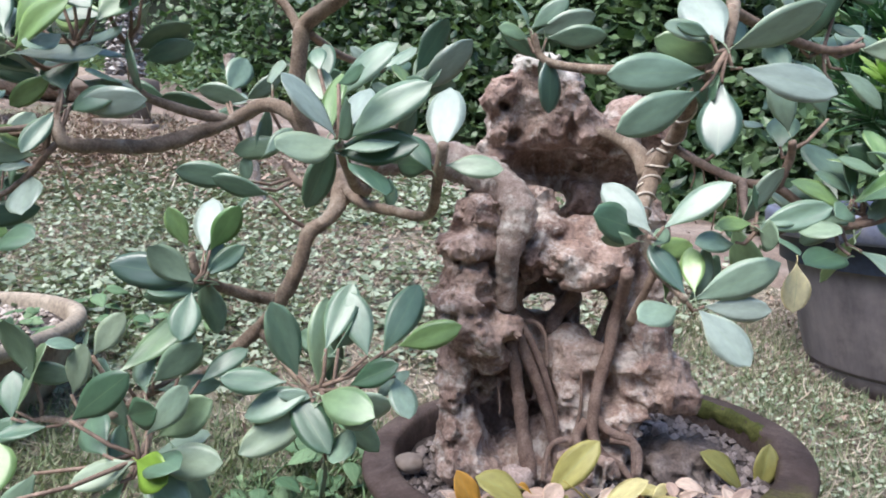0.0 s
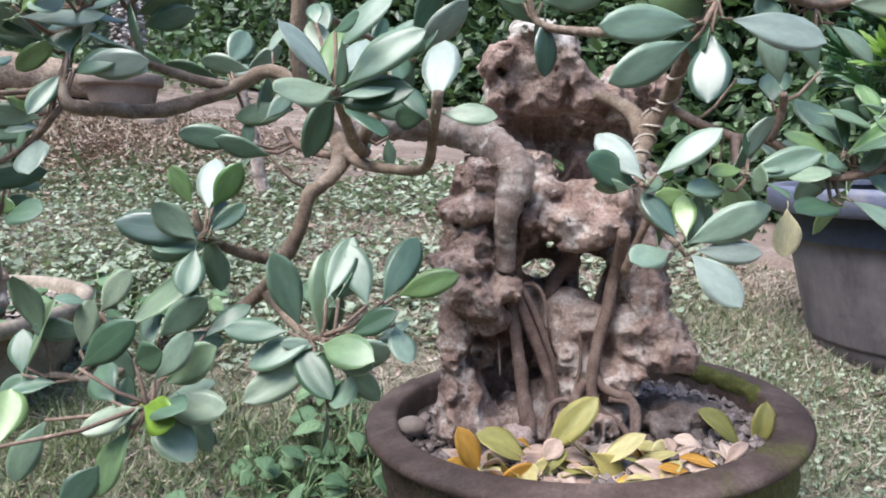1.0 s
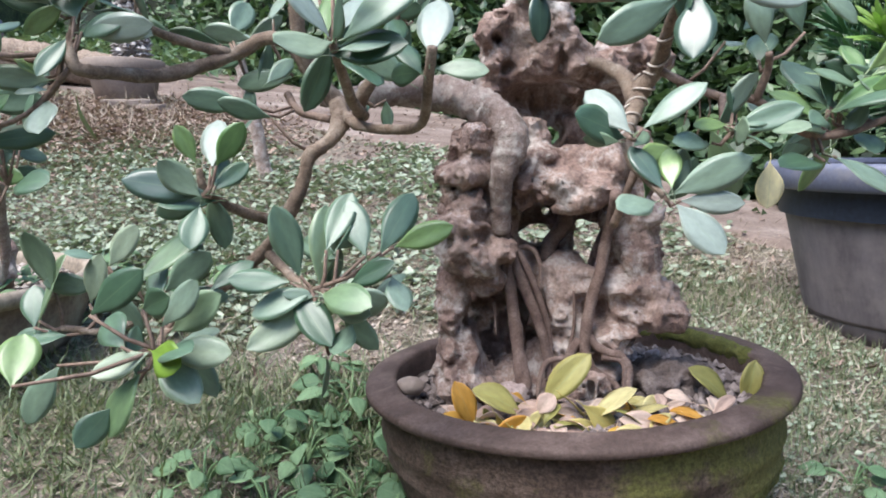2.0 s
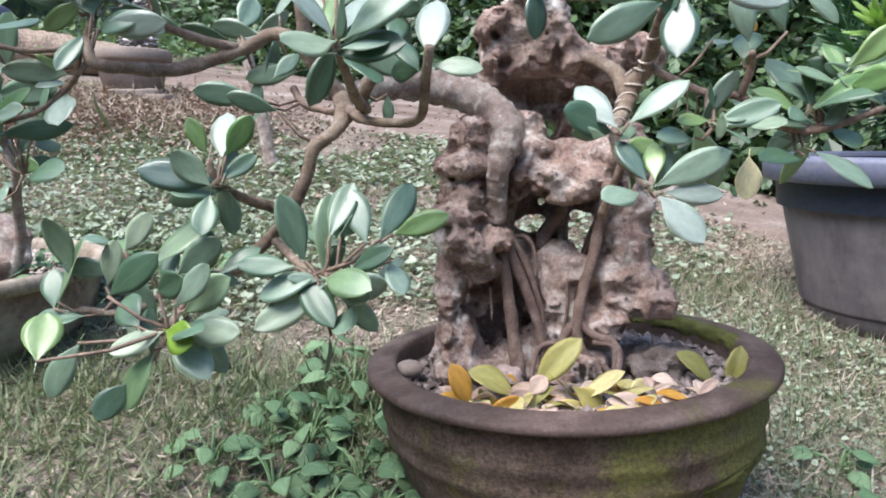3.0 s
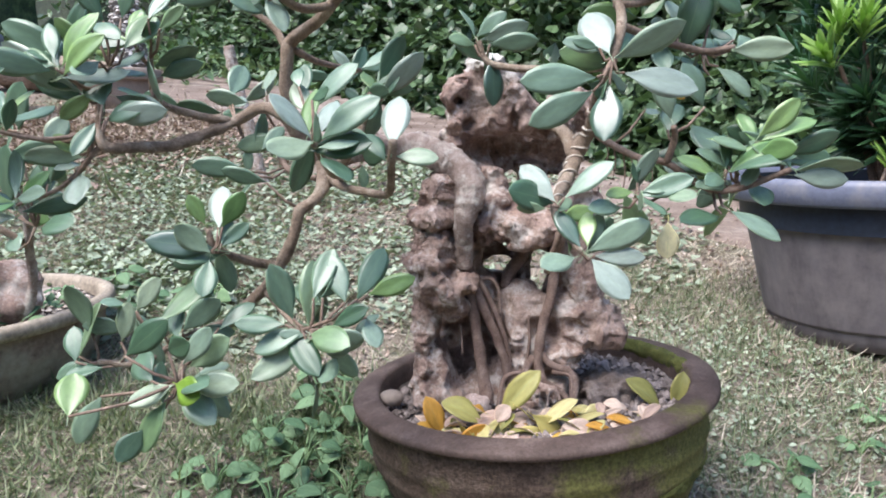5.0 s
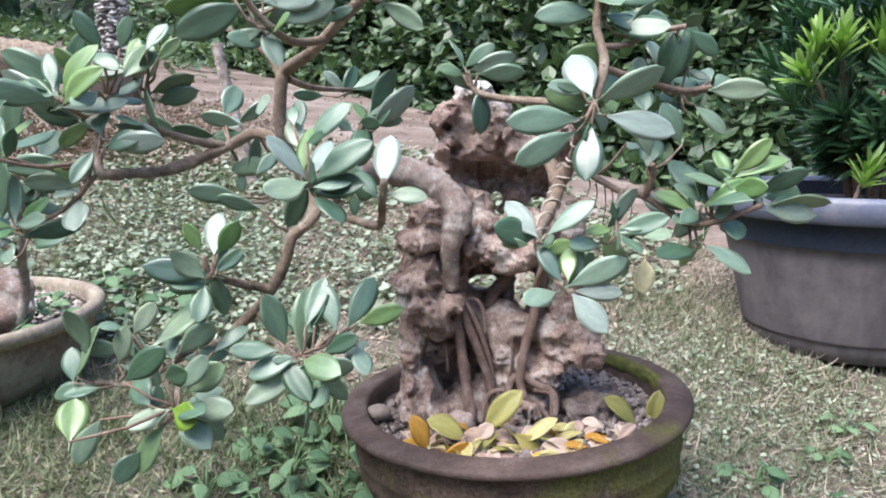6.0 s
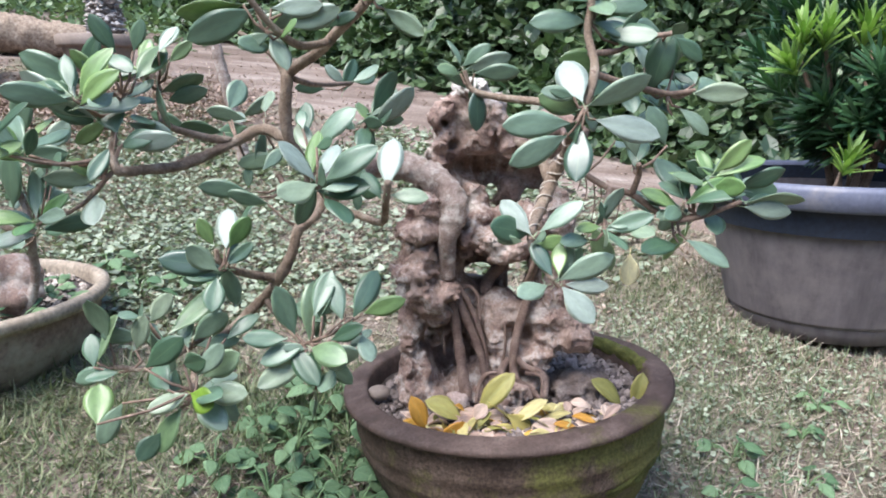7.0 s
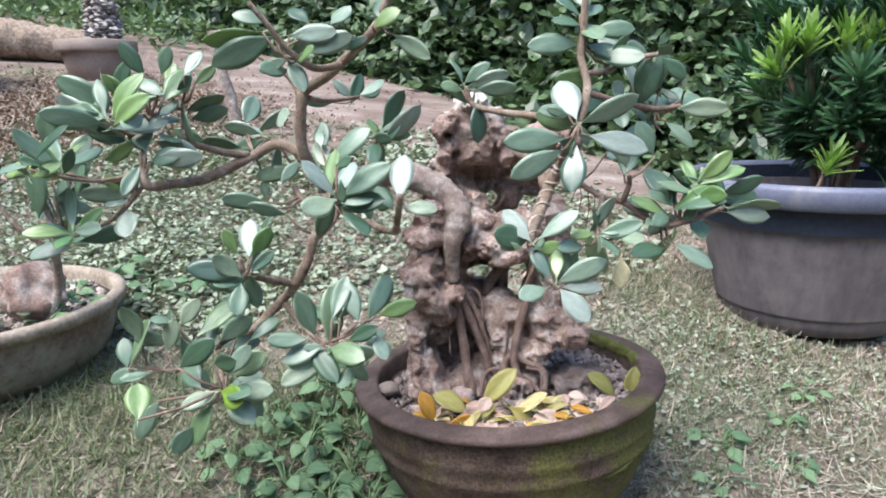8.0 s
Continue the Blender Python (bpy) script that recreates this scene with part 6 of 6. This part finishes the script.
scatter("brown_litter", 15000, mound, (0.012, 0.045), (0.006, 0.022), (-0.3, 0.35), 0.35, M_LITTER, 22, "heap of brown dead leaves and twigs on the earth", "litter", (0.0, 0.05))
scatter("dead_stalks", 1500, mound, (0.05, 0.16), (0.002, 0.005), (-0.1, 0.8), 0.25, M_STRAW, 23, "pale dry stalks strewn over the litter heap", "straw", (0.0, 0.06))
scatter("edge_weeds", 9000, patch(-1.5, 0.7, 2.2, 3.6, 1.6, 0.05, 41, 0.3), (0.018, 0.045), (0.014, 0.032), (-0.1, 0.5), 0.25, M_WEED, 24, "green weeds along the edge of the path", "weeds", (0.0, 0.03))
scatter("fine_weeds", 22000, patch(-1.7, 0.2, 1.05, 2.7, 1.7, -0.25, 45, 0.35), (0.008, 0.022), (0.007, 0.018), (-0.1, 0.6), 0.25, M_WEED, 25, "fine low green weeds covering the earth", "weeds", (0.0, 0.03))
scatter("short_weeds", 20000, patch(-1.7, 0.6, 1.0, 2.5, 1.7, 0.2, 33, 0.35), (0.012, 0.030), (0.010, 0.024), (-0.1, 0.5), 0.25, M_WEED, 3, "low green weeds with small rounded leaves", "weeds", (0.0, 0.028))
scatter("pale_weeds", 10000, patch(-1.9, 1.0, 1.1, 3.3, 2.2, 0.10, 36, 0.3), (0.018, 0.040), (0.016, 0.032), (-0.1, 0.4), 0.25, M_WEED, 13, "pale green broad-leaved weeds in patches", "weeds", (0.005, 0.035))
scatter("fine_grass", 42000, patch(0.25, 1.9, 0.35, 2.1, 2.6, -0.1, 47, 0.35), (0.012, 0.05), (0.0011, 0.0024), (0.1, 1.2), 0.3, M_GRASS, 26, "fine green grass growing through the straw", "grass")
scatter("clover", 9000, patch(0.3, 1.6, 0.35, 1.6, 2.4, 0.12, 39, 0.35), (0.006, 0.014), (0.005, 0.012), (-0.1, 0.6), 0.25, M_WEED, 15, "small clover-like weeds among the straw", "weeds", (0.0, 0.02))
scatter("grass", 40000, patch(-1.6, 2.0, 0.15, 1.9, 2.0, 0.0, 34, 0.35), (0.025, 0.075), (0.0015, 0.0034), (-0.05, 0.7), 0.3, M_GRASS, 4, "thin green grass blades in uneven tufts", "grass")
scatter("front_grass", 115000, patch(-1.5, 0.15, -0.05, 1.15, 2.0, -0.45, 35, 0.4), (0.035, 0.09), (0.0016, 0.0036), (-0.05, 0.7), 0.3, M_GRASS, 5, "thick yellow-green grass beside the pot", "grass")
scatter("far_weeds", 12000, patch(-8, 0.5, 5.0, 11, 0.7, -0.4, 37, 0.3), (0.05, 0.14), (0.03, 0.07), (0.0, 1.0), 0.2, M_HEDGE_PALE, 6, "green undergrowth beyond the path", "weeds", (0.0, 0.25))
scatter("path_litter", 2500, patch(-2.5, 2.2, 1.8, 6.0, 1.2, -0.5, 38, 0.5), (0.012, 0.04), (0.006, 0.02), (-0.2, 0.4), 0.25, M_LITTER, 7, "scattered dry leaf bits on the path", "litter", (0.022, 0.032))


def ground_spot(rng):
    x, y = rng.uniform(-0.3, 1.8), rng.uniform(0.95, 2.6)
    return x, y, land(x, y) + 0.001


grit("ground_grit", 5200, ground_spot, (0.002, 0.007), M_CHIP, 14, "pale grit and small chips strewn on the earth", "gravel")

# broad-leaved weed plants beside the pot
WEED = [leaf_mesh("weed_leaf", c, f, (M_BIGWEED, M_BIGWEED), 50 + i, 0.16) for i, (c, f) in enumerate([(0.15, 0.15), (0.3, 0.1)])]
wr = random.Random(77)
BOWL_GREENS = ((-0.64, 1.02, 0.232), (-0.70, 1.10, 0.232), (-0.76, 0.90, 0.232), (-0.66, 0.92, 0.232))


def weed(at, count, size):
    w = thing("weed_plant", at, "soft green broad-leaved weed growing beside the pot", "weed", "weeds beside the pot")
    heads = []
    for k in range(count):
        a, r = k * 2.4 + wr.uniform(-0.4, 0.4), size * wr.uniform(0.4, 1.5)
        top = Vector(at) + Vector((r * math.cos(a), r * math.sin(a), size * wr.uniform(0.5, 1.5)))
        under(part("stem", sweep(bmesh.new(), spline([(*at, 0.0018), (*((Vector(at) + top) / 2 + Vector((0, 0, size * 0.3))), 0.0015), (*top, 0.001)], 3), 5), M_BIGWEED), w)
        heads.append((top, a))
    for top, a in heads:
        L = size * wr.uniform(0.8, 1.25)
        tip = top + Vector((L * math.cos(a), L * math.sin(a), -L * wr.uniform(0.0, 0.5)))
        put_leaf(w, WEED[wr.randrange(2)], leaf_pose(top, tip, wr.uniform(-20, 20), L * wr.uniform(0.65, 0.85), (0, -0.35, 0.93)))


for x, y, c, s in ((-0.18, 0.805, 9, 0.046), (-0.139, 0.937, 10, 0.048), (-0.104, 0.74, 10, 0.046), (-0.10, 0.85, 10, 0.05), (-0.196, 1.041, 7, 0.04), (-0.13, 0.66, 9, 0.046), (-0.2, 0.70, 8, 0.044), (-0.09, 0.58, 7, 0.034), (-0.06, 0.95, 7, 0.036), (-0.12, 0.52, 10, 0.036), (-0.17, 0.60, 10, 0.040), (-0.25, 0.62, 8, 0.040), (-0.21, 0.53, 9, 0.036), (-0.29, 0.74, 8, 0.042), (-0.07, 0.66, 9, 0.040), (-0.24, 0.86, 8, 0.044)):
    weed((x, y, height(x, y) - 0.004), int(c * 1.5), s * 0.74)
for x, y, c, s in ((0.50, 0.75, 6, 0.03), (0.56, 0.86, 6, 0.03), (0.66, 0.80, 6, 0.026), (0.72, 0.93, 6, 0.024), (0.80, 1.02, 5, 0.03), (-0.62, 1.3, 7, 0.04), (-0.72, 1.38, 6, 0.04), (-0.5, 1.36, 6, 0.038)):
    weed((x, y, height(x, y) - 0.004), c, s)
for at in BOWL_GREENS:
    w = thing("weed_plant", at, "small pale green weed growing in the clay bowl", "weed", "weeds in the bowl")
    for k in range(12):
        a, L = k * 2.4, wr.uniform(0.018, 0.032)
        b = Vector(at) + Vector((0.018 * math.cos(a), 0.018 * math.sin(a), wr.uniform(0.004, 0.03)))
        put_leaf(w, WEED[wr.randrange(2)], leaf_pose(b, b + Vector((L * math.cos(a), L * math.sin(a), wr.uniform(-0.006, 0.014))), wr.uniform(-20, 20), L * 0.7, (0, -0.35, 0.93)))


def bowl_spot(rng):
    r, a = 0.255 * math.sqrt(rng.random()), rng.uniform(0, 6.283)
    return -0.88 + r * math.cos(a), 1.03 + r * math.sin(a), 0.226 + rng.uniform(0.0, 0.008)


grit("bowl_grit", 1500, bowl_spot, (0.003, 0.010), M_CHIP, 19, "pale chips and dry bits on the bowl's soil", "gravel")
